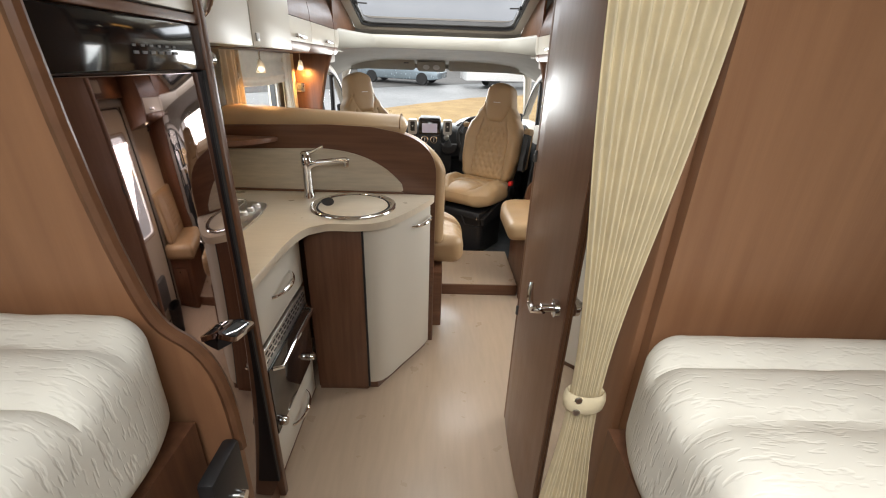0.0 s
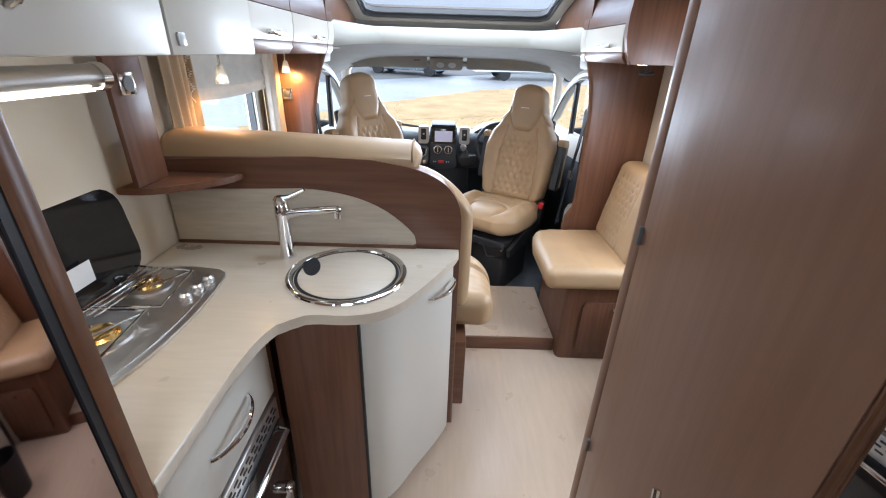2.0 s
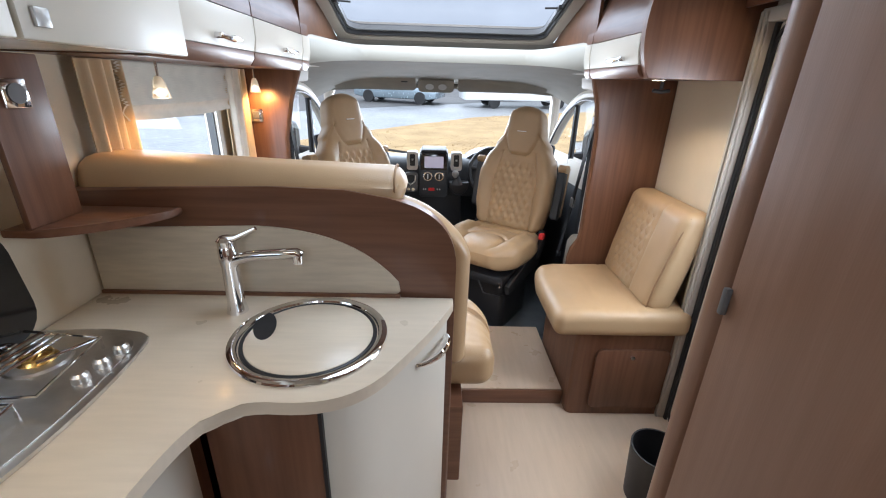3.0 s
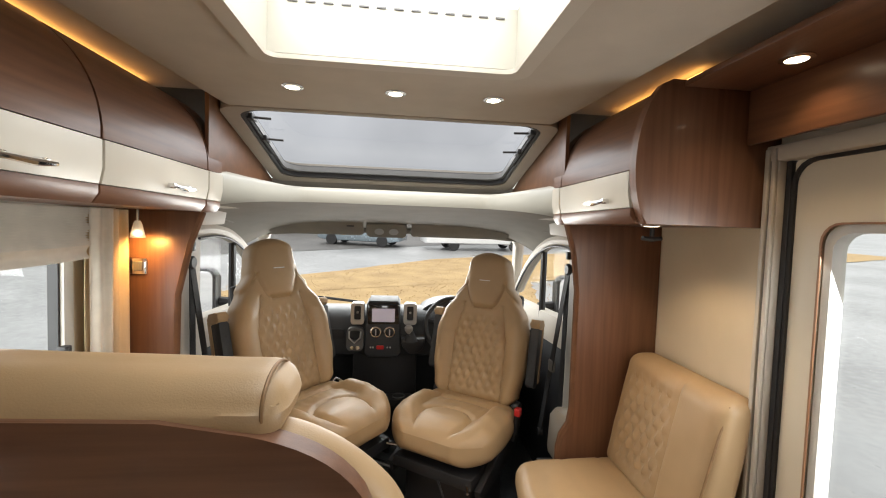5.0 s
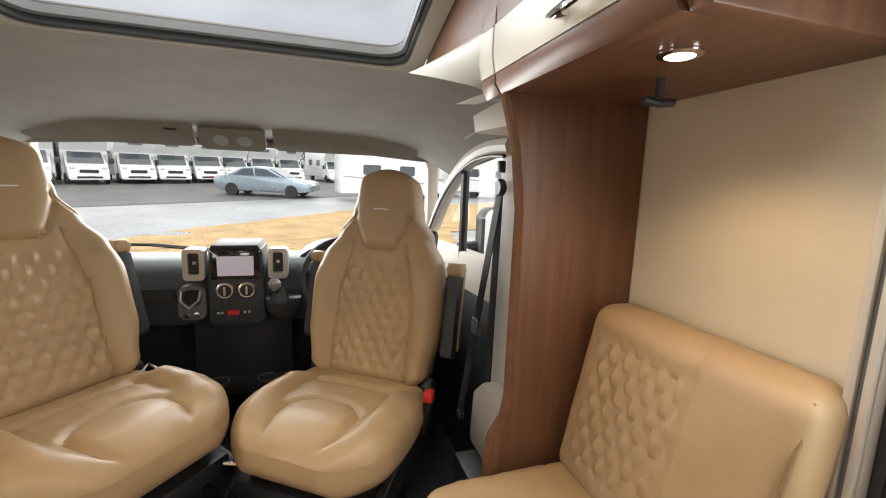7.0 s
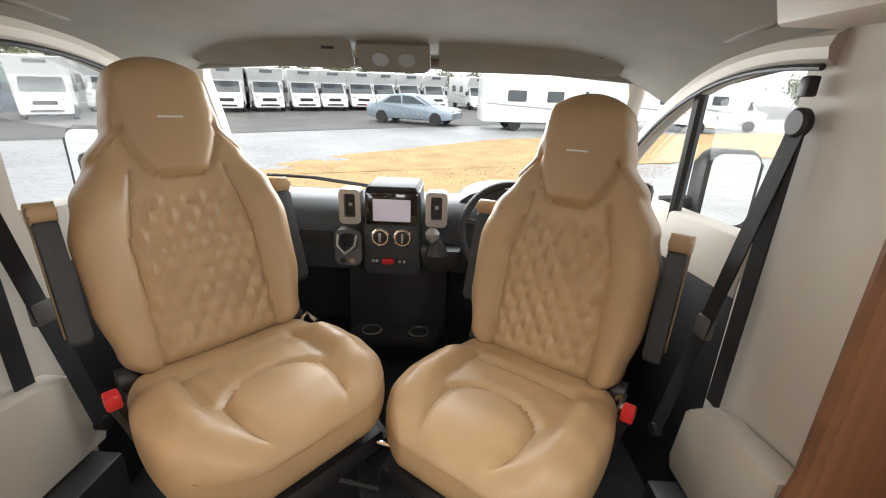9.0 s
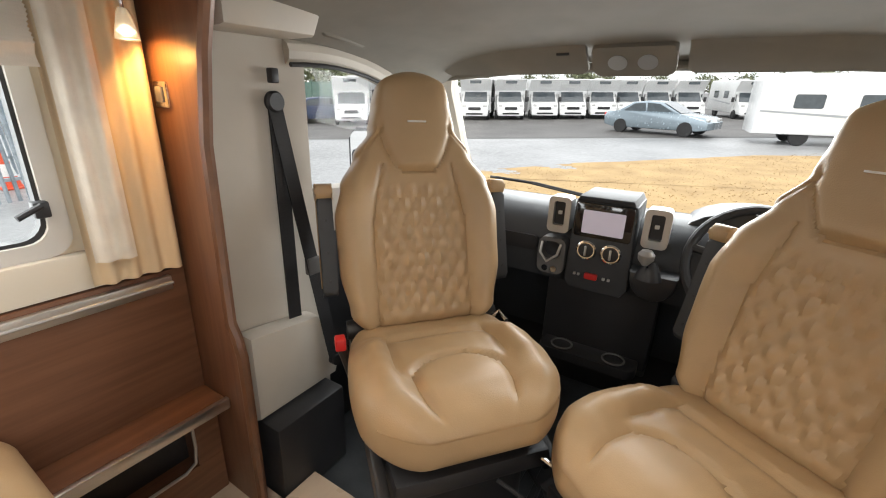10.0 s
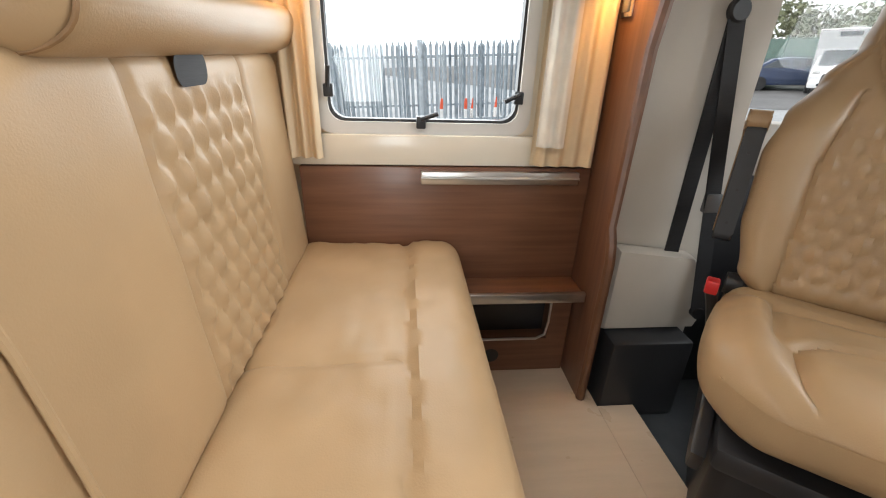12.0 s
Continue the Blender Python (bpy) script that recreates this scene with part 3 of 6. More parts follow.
def seat_belt(sx, dy=0.0):
    b = thing("seat_belt", "black seat belt on the pillar beside the seat", "seat belt", (sx * 0.88, 3.53, 1.3), group="cab seat belts")
    x = sx * 0.875
    part("anchor", lathe([(0.024, -0.012), (0.030, -0.006), (0.030, 0.006), (0.024, 0.012)], (x, 3.55, 1.30), 20, "x"), BLACK, b, "rounded black belt guide")
    part("guide_stud", box(x - 0.012, x + 0.012, 3.54, 3.565, 1.35, 1.39, 0.004), BLACK, b)
    for name, y1, z1, x1 in (("webbing", 3.545, 0.60, 0.865), ("webbing", 3.65, 0.42, 0.80)):
        a, c = Vector((x, 3.55, 1.28)), Vector((sx * x1, y1, z1))
        bm = bmesh.new()
        w = Vector((0, 0.024, 0))
        quad = [a - w, a + w, c + w, c - w]
        f = bm.faces.new([bm.verts.new(p) for p in quad])
        e = bmesh.ops.extrude_face_region(bm, geom=[f])
        bmesh.ops.translate(bm, vec=(-sx * 0.004, 0, 0), verts=[v for v in e["geom"] if isinstance(v, bmesh.types.BMVert)])
        part(name, bm, BELT, b, "black webbing", smooth=False)
    part("tongue", box(sx * 0.835 - 0.012, sx * 0.835 + 0.012, 3.585, 3.635, 0.76, 0.82, 0.006), GREYP, b, "metal belt tongue")
    part("floor_anchor", lathe([(0.02, -0.012), (0.02, 0.012)], (sx * 0.80, 3.65, 0.42), 14, "x"), BLACK, b)
    b.location.y += dy
    return b


seat_belt(-1, -0.015)
seat_belt(1, 0.07)

# ---- walnut posts between lounge and cab ----
for sx, y0 in ((-1, 3.27), (1, 3.22)):
    e = [(0.70, 1.52), (0.735, 1.40), (0.755, 1.25), (0.755, 0.76), (0.745, 0.70), (0.715, 0.65), (0.705, 0.60), (0.705, 0.08)]
    if sx < 0:
        e = [(0.72, 1.52), (0.765, 1.40), (0.81, 1.2), (0.82, 0.72), (0.80, 0.68), (0.785, 0.62), (0.785, 0.08)]
    outline = [(sx * px, pz) for px, pz in e] + [(sx * 1.018, 0.08), (sx * 1.018, 1.52)]
    if sx > 0:
        outline = [(px, pz) for px, pz in e] + [(1.098, 0.08), (1.098, 1.52)]
    pp = thing("post_panel", "walnut end panel between the lounge and the cab", "panel", (sx * 0.9, y0, 0.08))
    part("panel", prism(outline, "y", y0, y0 + 0.03, 0.004), WOOD_V, pp)
    part("edge_trim", tube([(sx * px, y0 + 0.015, pz) for px, pz in e], 0.016, 8), WOOD_EDGE, pp, "rounded walnut edge")


# ---- kitchen ----
# tall fridge unit on the left
fr = thing("fridge_unit", "tall walnut unit with a mirrored smoked fridge door", "fridge", (-0.75, 1.05, 0))
FX = -0.525
bm = box(XL + 0.002, FX - 0.02, 0.79, 1.235, 0.0, 1.965)
part("carcass", bm, WOOD_V, fr)
part("front_post", box(XL + 0.002, FX + 0.012, 1.236, 1.262, 0.0, 1.965, 0.006), WOOD_EDGE, fr, "walnut edge post")
door = part("fridge_door", box(FX - 0.02, FX, 0.795, 1.222, 0.10, 1.452, 0.003), FRIDGE, fr, "smoked mirror fridge door")
part("door_frame", box(FX - 0.018, FX + 0.003, 1.222, 1.236, 0.10, 1.455), BLACK, fr, "black door edge")
part("control_panel", box(FX - 0.018, FX + 0.004, 0.795, 1.235, 1.456, 1.545, 0.003), BLACKG, fr, "black control panel")
bm = None
for i in range(6):
    bm = box(FX + 0.004, FX + 0.006, 1.0 + i * 0.024, 1.012 + i * 0.024, 1.485, 1.49, bm=bm)
    box(FX + 0.004, FX + 0.006, 1.0 + i * 0.024, 1.008 + i * 0.024, 1.497, 1.501, bm=bm)
part("button", bm, GREYP, fr)
part("shelf_edge", box(FX - 0.02, FX + 0.006, 0.795, 1.235, 1.548, 1.566, 0.003), WOOD_H, fr)
part("upper_door", box(FX - 0.02, FX + 0.003, 0.80, 1.233, 1.57, 1.94, 0.004), CREAM_G, fr, "cream upper door")
hm = Matrix.Translation((FX, 1.11, 0.84)) @ Matrix.Rotation(radians(-14), 4, "X") @ Matrix.Rotation(radians(12), 4, "Y")
own = frame_ring(rrect(0.0, 0.050, -0.058, 0.058, 0.014), rrect(0.008, 0.042, -0.050, 0.050, 0.010), "z", -0.010, 0.003)
bmesh.ops.transform(own, matrix=hm, verts=own.verts)
h = part("handle", own, CHROME, fr, "chrome tray-shaped door handle")
own = prism([(0.002, -0.05), (0.006, -0.006), (0.044, -0.006), (0.038, -0.018)], "y", -0.052, 0.052, 0.002)
bmesh.ops.transform(own, matrix=hm, verts=own.verts)
part("handle_recess", own, BLACK, h, "black finger recess")
own = tube([(0.015, -0.048, -0.004), (0.026, 0.0, -0.006), (0.030, 0.048, -0.004)], 0.003, 8)
bmesh.ops.transform(own, matrix=hm, verts=own.verts)
part("handle_latch", own, CHROME, h)
part("plinth", box(FX - 0.03, FX - 0.012, 0.795, 1.235, 0.0, 0.10), WOOD_H, fr)

# kitchen base with the hob: front faces the aisle
kb = thing("kitchen_base", "cream kitchen base unit with a built-in oven", "kitchen unit", (-0.77, 1.5, 0))
KX = -0.535
part("carcass", box(XL + 0.002, KX - 0.02, 1.264, 1.80, 0.0, 0.855), WOOD_V, kb)
d = part("drawer", box(KX - 0.02, KX, 1.268, 1.74, 0.63, 0.852, 0.004), CREAM_G, kb, "cream drawer front")
bow_handle("handle", (KX, 1.42, 0.742), (KX, 1.60, 0.752), (1, 0, 0), d)
ov = part("oven", box(KX - 0.02, KX + 0.004, 1.275, 1.735, 0.24, 0.615, 0.004), STEEL, kb, "stainless oven surround")
part("oven_glass", box(KX + 0.004, KX + 0.012, 1.285, 1.725, 0.26, 0.54, 0.004), BLACKG, ov, "black glass oven door")
part("oven_rail", tube([(KX + 0.012, 1.32, 0.525), (KX + 0.04, 1.33, 0.525), (KX + 0.04, 1.69, 0.525), (KX + 0.012, 1.70, 0.525)], 0.008, 8), CHROME, ov, "chrome oven rail")
for y in (1.32, 1.68):
    part("oven_knob", lathe([(0.018, 0), (0.018, 0.012), (0.013, 0.022)], (KX + 0.012, y, 0.29), 18, "x"), CHROME, ov, "chrome knob")
bm = None
for r in range(3):
    for i in range(13):
        bm = box(KX + 0.0035, KX + 0.006, 1.30 + i * 0.032 + (r % 2) * 0.012, 1.32 + i * 0.032 + (r % 2) * 0.012, 0.562 + r * 0.017, 0.568 + r * 0.017, bm=bm)
part("vent_slot", bm, BLACK, ov)
d = part("lower_drawer", box(KX - 0.02, KX, 1.268, 1.74, 0.06, 0.232, 0.004), CREAM_G, kb, "cream lower drawer")
bow_handle("handle", (KX, 1.43, 0.15), (KX, 1.61, 0.16), (1, 0, 0), d)

# peninsula: walnut front, curved cream door, end panel
pn = thing("kitchen_peninsula", "walnut sink cabinet with a curved cream door", "kitchen unit", (-0.27, 1.95, 0))
prof = bez((-0.285, 1.80), (-0.235, 1.79), (-0.20, 1.84), (-0.165, 1.90), 10) + bez((-0.165, 1.90), (-0.12, 1.98), (-0.06, 2.05), (-0.012, 2.15), 8)[1:]
part("carcass", prism([(-0.53, 1.802), (-0.30, 1.802)] + [(px - 0.03, py + 0.03) for px, py in prof[3:]] + [(-0.03, 2.197), (-0.53, 2.197)], "z", 0.0, 0.855), WOOD_V, pn)
part("front_panel", box(-0.53, -0.292, 1.785, 1.80, 0.03, 0.854, 0.002), WOOD_V, pn, "walnut front panel")
inner = [(px - 0.012, py + 0.012) for px, py in prof]
d = part("curved_door", prism(prof + list(reversed(inner)), "z", 0.045, 0.848, 0.003), CREAM_G, pn, "curved cream door")
bow_handle("handle", (-0.095, 2.012, 0.785), (-0.012, 2.135, 0.80), (0.83, -0.55, 0), d, rise=0.03)
part("edge_strip", box(-0.292, -0.284, 1.788, 1.80, 0.03, 0.85), BLACK, pn)
part("plinth", prism([(-0.52, 1.815), (-0.25, 1.815), (-0.03, 2.16), (-0.03, 2.19), (-0.52, 2.19)], "z", 0.0, 0.045), WOOD_X, pn)

# tall divider behind the sink, sweeping down at its end
top = [(XL + 0.004, 1.195)] + [(-0.5, 1.21), (-0.3, 1.205), (-0.18, 1.185)] + bez((-0.18, 1.185), (-0.09, 1.165), (0.012, 1.12), (0.012, 0.98), 12)[1:]
out = top + [(0.012, 0.0), (XL + 0.004, 0.0)]
dv = thing("divider_panel", "walnut divider panel curving down behind the sink", "panel", (-0.5, 2.23, 0))
part("panel", prism(out, "y", 2.205, 2.245, 0.008), WOOD_X, dv)
spl = [(XL + 0.01, 0.893), (-0.165, 0.893), (-0.150, 0.905), (-0.155, 0.935)] + bez((-0.155, 0.935), (-0.24, 1.04), (-0.36, 1.095), (-0.55, 1.10), 12)[1:] + [(XL + 0.01, 1.085)]
part("splashback", prism(spl, "y", 2.199, 2.206, 0.002), SPLASH, dv, "linen-look cream splashback")
part("joint_strip", box(XL + 0.01, -0.15, 2.19, 2.1995, 0.886, 0.898), WOOD_EDGE, dv, "dark joint strip")

# continuous worktop
wt = [(XL + 0.003, 1.264), (-0.515, 1.264), (-0.515, 1.52)] + bez((-0.515, 1.52), (-0.505, 1.70), (-0.48, 1.755), (-0.38, 1.757), 12)[1:] \
    + bez((-0.38, 1.757), (-0.30, 1.752), (-0.22, 1.752), (-0.155, 1.845), 10)[1:] + bez((-0.155, 1.845), (-0.11, 1.92), (-0.05, 2.02), (0.006, 2.165), 8)[1:] + [(0.006, 2.199), (XL + 0.003, 2.199)]
solo("worktop", prism(wt, "z", 0.857, 0.888, 0.006), WORKTOP, "cream curved worktop running from hob to sink", "worktop")

# round sink lid with a chrome ring
sk = thing("sink", "round sink with chrome ring and matching worktop lid", "sink", (-0.355, 1.985, 0.888))
SC = Vector((-0.355, 1.985, 0.889))
part("rim", tube([SC + Vector((0.178 * math.cos(a), 0.178 * math.sin(a), 0.003)) for a in [2 * math.pi * i / 56 for i in range(56)]], 0.012, 10, closed=True, flat=0.6), CHROME, sk, "polished chrome ring")
part("rim_inner", tube([SC + Vector((0.158 * math.cos(a), 0.158 * math.sin(a), 0.001)) for a in [2 * math.pi * i / 56 for i in range(56)]], 0.005, 8, closed=True), BLACK, sk, "black seal")
part("lid", lathe([(0.153, 0.0), (0.153, 0.004), (0.150, 0.006)], SC, 48), WORKTOP, sk, "cream lid")
# Flat face on the lid; its dark colour stands for the hole's shade.
own = bmesh.new()
own.faces.new([own.verts.new((SC.x - 0.124 + 0.024 * math.cos(a) - 0.022 * math.sin(a), SC.y + 0.035 + 0.015 * math.cos(a) + 0.062 * math.sin(a), SC.z + 0.0068)) for a in [2 * math.pi * i / 24 for i in range(24)]])
part("finger_hole_shade", own, BELT, sk, "flat dark face for the shade in the finger hole", smooth=False)

# mixer tap
tp = thing("tap", "chrome single-lever mixer tap beside the sink", "tap", (-0.585, 2.105, 0.888))
T = Vector((-0.585, 2.105, 0.888))
part("body", lathe([(0.028, 0), (0.026, 0.01), (0.022, 0.03), (0.021, 0.13), (0.024, 0.15), (0.024, 0.185), (0.018, 0.195)], T, 24), CHROME, tp)
part("spout", tube([T + Vector(p) for p in ((0.0, 0, 0.13), (0.02, -0.004, 0.155), (0.06, -0.012, 0.168), (0.19, -0.035, 0.188))] + [T + Vector((0.20, -0.037, 0.182))], [0.015, 0.015, 0.014, 0.013, 0.013], 12), CHROME, tp)
part("nozzle", lathe([(0.012, -0.022), (0.013, 0)], T + Vector((0.19, -0.035, 0.182)), 16), CHROME, tp)
part("lever", tube([T + Vector((-0.01, 0, 0.205)), T + Vector((0.03, -0.006, 0.215)), T + Vector((0.085, -0.012, 0.243))], [0.012, 0.008, 0.005], 10), CHROME, tp)
part("cap", lathe([(0.023, 0.19), (0.024, 0.205), (0.015, 0.215)], T, 20), CHROME, tp)

# gas hob with folded-up glass lid
hb = thing("gas_hob", "stainless three-burner gas hob with folded-up black glass lid", "hob", (-0.82, 1.68, 0.888))
hob = [(-0.995, 1.38), (-0.76, 1.38)] + bez((-0.76, 1.38), (-0.70, 1.55), (-0.69, 1.75), (-0.725, 1.945), 12)[1:] + bez((-0.725, 1.945), (-0.74, 1.995), (-0.80, 2.0), (-0.995, 1.985), 6)[1:]
part("tray", prism(hob, "z", 0.889, 0.897, 0.003), STEEL, hb, "polished steel tray")
inn = [(-0.86 + (px + 0.86) * 0.88, 1.68 + (py - 1.68) * 0.90) for px, py in hob]
part("recess", prism(inn, "z", 0.8975, 0.8995), STEEL, hb)
for bx, by, r in ((-0.90, 1.86, 0.036), (-0.87, 1.62, 0.046), (-0.93, 1.47, 0.036)):
    b = part("burner", lathe([(r, 0), (r, 0.008), (r * 0.8, 0.014), (r * 0.8, 0.02), (r * 0.55, 0.026)], (bx, by, 0.899), 24), BRASS, hb, "brass burner cap")
    part("burner_ring", lathe([(r * 1.7, 0), (r * 1.6, 0.006), (r * 1.2, 0.007)], (bx, by, 0.8992), 28), STEEL, hb)
for pts in ([(-0.985, 1.93), (-0.80, 1.91), (-0.775, 1.72), (-0.98, 1.70)], [(-0.985, 1.69), (-0.80, 1.70), (-0.775, 1.45), (-0.98, 1.43)]):
    part("pan_support", tube([(px, py, 0.928) for px, py in pts], 0.0035, 6, bm=tube([(pts[1][0], pts[1][1], 0.9), (pts[1][0], pts[1][1], 0.928), ((pts[1][0] + pts[2][0]) / 2 - 0.07, (pts[1][1] + pts[2][1]) / 2, 0.93)], 0.0035, 6)), CHROME, hb, "wire pan support")
for i in range(4):
    part("grid_bar", tube([(-0.96 + 0.02 * i, 1.66, 0.93), (-0.94 + 0.02 * i, 1.92, 0.93)], 0.003, 6), CHROME, hb)
for i in range(3):
    part("knob", lathe([(0.017, 0), (0.016, 0.014), (0.010, 0.02)], (-0.752 - 0.006 * i, 1.90 - 0.05 * i, 0.899), 18), STEEL, hb, "steel control knob")
lid = prism(rrect(1.40, 1.985, 0.905, 1.17, 0.07), "x", -0.995, -0.987)
bmesh.ops.rotate(lid, cent=(-0.99, 1.7, 0.905), matrix=Matrix.Rotation(radians(-7), 3, "Y"), verts=lid.verts)
part("glass_lid", lid, BLACKG, hb, "black glass lid")
lab = box(-0.986, -0.984, 1.70, 1.79, 0.96, 1.02)
part("sticker", lab, PAPER, hb, "white paper label")
for y in (1.50, 1.88):
    part("hinge", box(-0.99, -0.965, y - 0.012, y + 0.012, 0.897, 0.925, 0.004), CHROME, hb)

# corner shelf with upright
cs = thing("corner_shelf", "walnut corner shelf with an upright socket panel", "shelf", (-0.95, 2.1, 1.13))
sh = [(XL + 0.003, 1.99), (-0.95, 1.99)] + bez((-0.95, 1.99), (-0.87, 2.02), (-0.76, 2.10), (-0.735, 2.198), 10)[1:] + [(XL + 0.003, 2.198)]
part("shelf", prism(sh, "z", 1.13, 1.15, 0.005), WOOD_X, cs)
part("upright", box(-0.966, -0.95, 1.995, 2.14, 1.15, 1.515, 0.003), WOOD_V, cs)
s = part("socket", box(-0.95, -0.942, 2.025, 2.085, 1.405, 1.465, 0.003), CHROME, cs, "chrome framed socket")
part("socket_face", lathe([(0.019, 0), (0.021, 0.003)], (-0.942, 2.055, 1.435), 20, "x"), GREYP, s)

# strip light under the kitchen lockers
sl = thing("strip_light", "silver strip light with end cap under the lockers", "light", (-0.80, 1.6, 1.48))
part("tube", tube([(-0.75, 1.28, 1.478), (-0.75, 1.69, 1.478)], 0.022, 14), ALU, sl)
part("end_cap", lathe([(0.027, -0.012), (0.027, 0.012)], (-0.75, 1.70, 1.476), 20, "y"), CHROME, sl)
part("diffuser", box(-0.765, -0.735, 1.30, 1.67, 1.452, 1.457), LAMPW, sl, "glowing diffuser")
spot_light(-0.75, 1.52, 1.445, 2.2)

# small kitchen window
kw = thing("window_2", "small framed kitchen window behind the hob", "window", (XL, 1.52, 1.26), kind="structure")
part("window_frame", frame_ring(rrect(KY0 - 0.02, KY1 + 0.02, KZ0 - 0.02, KZ1 + 0.02, 0.05), rrect(KY0 + 0.02, KY1 - 0.02, KZ0 + 0.02, KZ1 - 0.02, 0.04), "x", XL - 0.03, XL + 0.008), FRAMEP, kw)
ob = part("pane", box(XL - 0.04, XL - 0.035, KY0, KY1, KZ0, KZ1), GLASS, kw)
ob.visible_shadow = False

# flat cream lockers above the kitchen
for i, (y0, y1) in enumerate(((1.264, 1.715), (1.719, 2.113))):
    lk = thing("kitchen_locker", "flat glossy cream overhead locker above the worktop", "locker", (-0.85, (y0 + y1) / 2, 1.52), group="kitchen lockers")
    fx = -0.597
    part("carcass", box(XL + 0.003, fx - 0.018, y0, y1, 1.522, 1.965), CREAM, lk)
    part("door", box(fx - 0.017, fx, y0 + 0.002, y1 - 0.002, 1.518, 1.96, 0.004), CREAM_G, lk, "glossy cream door")
    if i == 0:
        bow_handle("handle", (fx, 1.40, 1.575), (fx, 1.40, 1.69), (1, 0, 0), lk)
    if i == 1:
        part("push_button", box(fx, fx + 0.006, 1.74, 1.765, 1.535, 1.56, 0.002), SILVERP, lk)


def curved_locker(y0, y1, side, handle=None):
    """Lounge locker: walnut upper door curving back, white band with handle, walnut underside."""
    s = side
    lk = thing("overhead_locker", "curved walnut and white overhead locker with chrome handle", "locker", (s * 0.85, (y0 + y1) / 2, 1.52), group="lounge lockers")
    xw = XL + 0.003 if s < 0 else XR - 0.003
    up = bez((0.668, 1.668), (0.668, 1.76), (0.70, 1.86), (0.80, 1.925), 10)
    part("carcass", prism([(s * (px + 0.02), pz) for px, pz in [(0.668, 1.53)] + up] + [(xw, 1.925), (xw, 1.53)], "y", y0, y1), WOOD_H, lk)
    part("upper_door", prism([(s * px, pz) for px, pz in up] + [(s * (px + 0.018), pz) for px, pz in reversed(up)], "y", y0 + 0.002, y1 - 0.002, 0.002), WOOD_H, lk, "curved walnut door")
    band = [(0.672, 1.562), (0.664, 1.60), (0.664, 1.664), (0.684, 1.664), (0.69, 1.562)]
    part("white_band", prism([(s * px, pz) for px, pz in band], "y", y0 + 0.002, y1 - 0.002, 0.002), CREAM_G, lk, "glossy white band")
    low = [(0.69, 1.517), (0.674, 1.54), (0.674, 1.56), (0.72, 1.56), (0.72, 1.517)]
    part("lower_lip", prism([(s * px, pz) for px, pz in low], "y", y0 + 0.001, y1 - 0.001, 0.002), WOOD_H, lk)
    part("bottom", box(min(s * 0.70, xw), max(s * 0.70, xw), y0 + 0.001, y1 - 0.001, 1.519, 1.53), WOOD_H, lk)
    if handle:
        c = handle
        x = s * 0.664
        bm = None
        for k in (-1, 1):
            bm = box(x - 0.016, x + 0.016, c + k * 0.045 - 0.012, c + k * 0.045 + 0.012, 1.578, 1.594, 0.004, bm=bm)
        tube([(x - s * 0.018, c - 0.065, 1.585), (x - s * 0.024, c, 1.581), (x - s * 0.018, c + 0.065, 1.585)], [0.005, 0.008, 0.005], 8, bm=bm)
        part("handle", bm, CHROME, lk, "chrome handle")
    return lk


curved_locker(2.117, 2.668, -1, 2.445)
curved_locker(2.672, 3.208, -1, 3.0)
curved_locker(3.212, 3.33, -1)
curved_locker(2.735, 3.243, 1, 2.905)
curved_locker(3.247, 3.33, 1)

# walnut cheek of the right locker, with bulging front edge
ch = [(XR - 0.003, 1.515), (0.70, 1.515)] + bez((0.70, 1.515), (0.645, 1.60), (0.645, 1.80), (0.73, 1.90), 12)[1:] + [(0.76, 1.915), (XR - 0.003, 1.915)]
solo("locker_cheek", prism(ch, "y", 2.70, 2.732, 0.004), WOOD_V, "walnut cheek panel of the overhead locker", "panel")
# soffit over the entrance
so = thing("door_soffit", "walnut soffit panel above the entrance with a downlight", "panel", (1.0, 2.3, 1.75))
part("face", box(0.985, 1.0, 1.7, 2.698, 1.745, 1.893, 0.002), WOOD_H, so)
part("underside", box(0.79, XR - 0.002, 1.7, 2.698, 1.894, 1.91, 0.002), WOOD_H, so)
part("switch_plate", box(0.978, 0.985, 2.20, 2.33, 1.78, 1.86, 0.003), CREAM, so, "cream switch plate")

# amber glow strips behind the ceiling panel
for sx, ya, yb in ((-1, 1.5, 3.2), (1, 2.74, 3.2)):
    solo("led_strip", box(sx * 0.88 - 0.01, sx * 0.88 + 0.01, ya, yb, 1.945, 1.955), LAMPO, "amber light strip above the lockers", "light")


def downlight(x, y, z, power=2.2):
    d = thing("downlight", "small round recessed downlight with chrome ring, switched on", "light", (x, y, z), group="ceiling downlights")
    part("ring", lathe([(0.024, 0.0), (0.034, 0.0), (0.034, -0.003), (0.026, -0.005)], (x, y, z), 26), CHROME, d, "chrome ring")
    part("lens", lathe([(0.024, -0.0045), (0.02, -0.006)], (x, y, z), 22), LAMPW, d, "glowing lens")
    spot_light(x, y, z - 0.012, power)
    return d


for x in (-0.325, 0.0, 0.325):
    downlight(x, 3.0, CZ, 1.6)
downlight(0.90, 2.48, 1.893, 2.2)
downlight(0.82, 2.86, 1.518, 6.0)


# ---- lounge ----
# front-facing bench behind the divider
bn = thing("dinette_bench", "tan leather bench with quilted backrest against the divider", "bench", (-0.45, 2.5, 0.08))
part("base", prism([(2.247, 0.08), (2.70, 0.08), (2.74, 0.43), (2.247, 0.43)], "x", XL + 0.004, 0.06, 0.006), WOOD_X, bn, "walnut base")


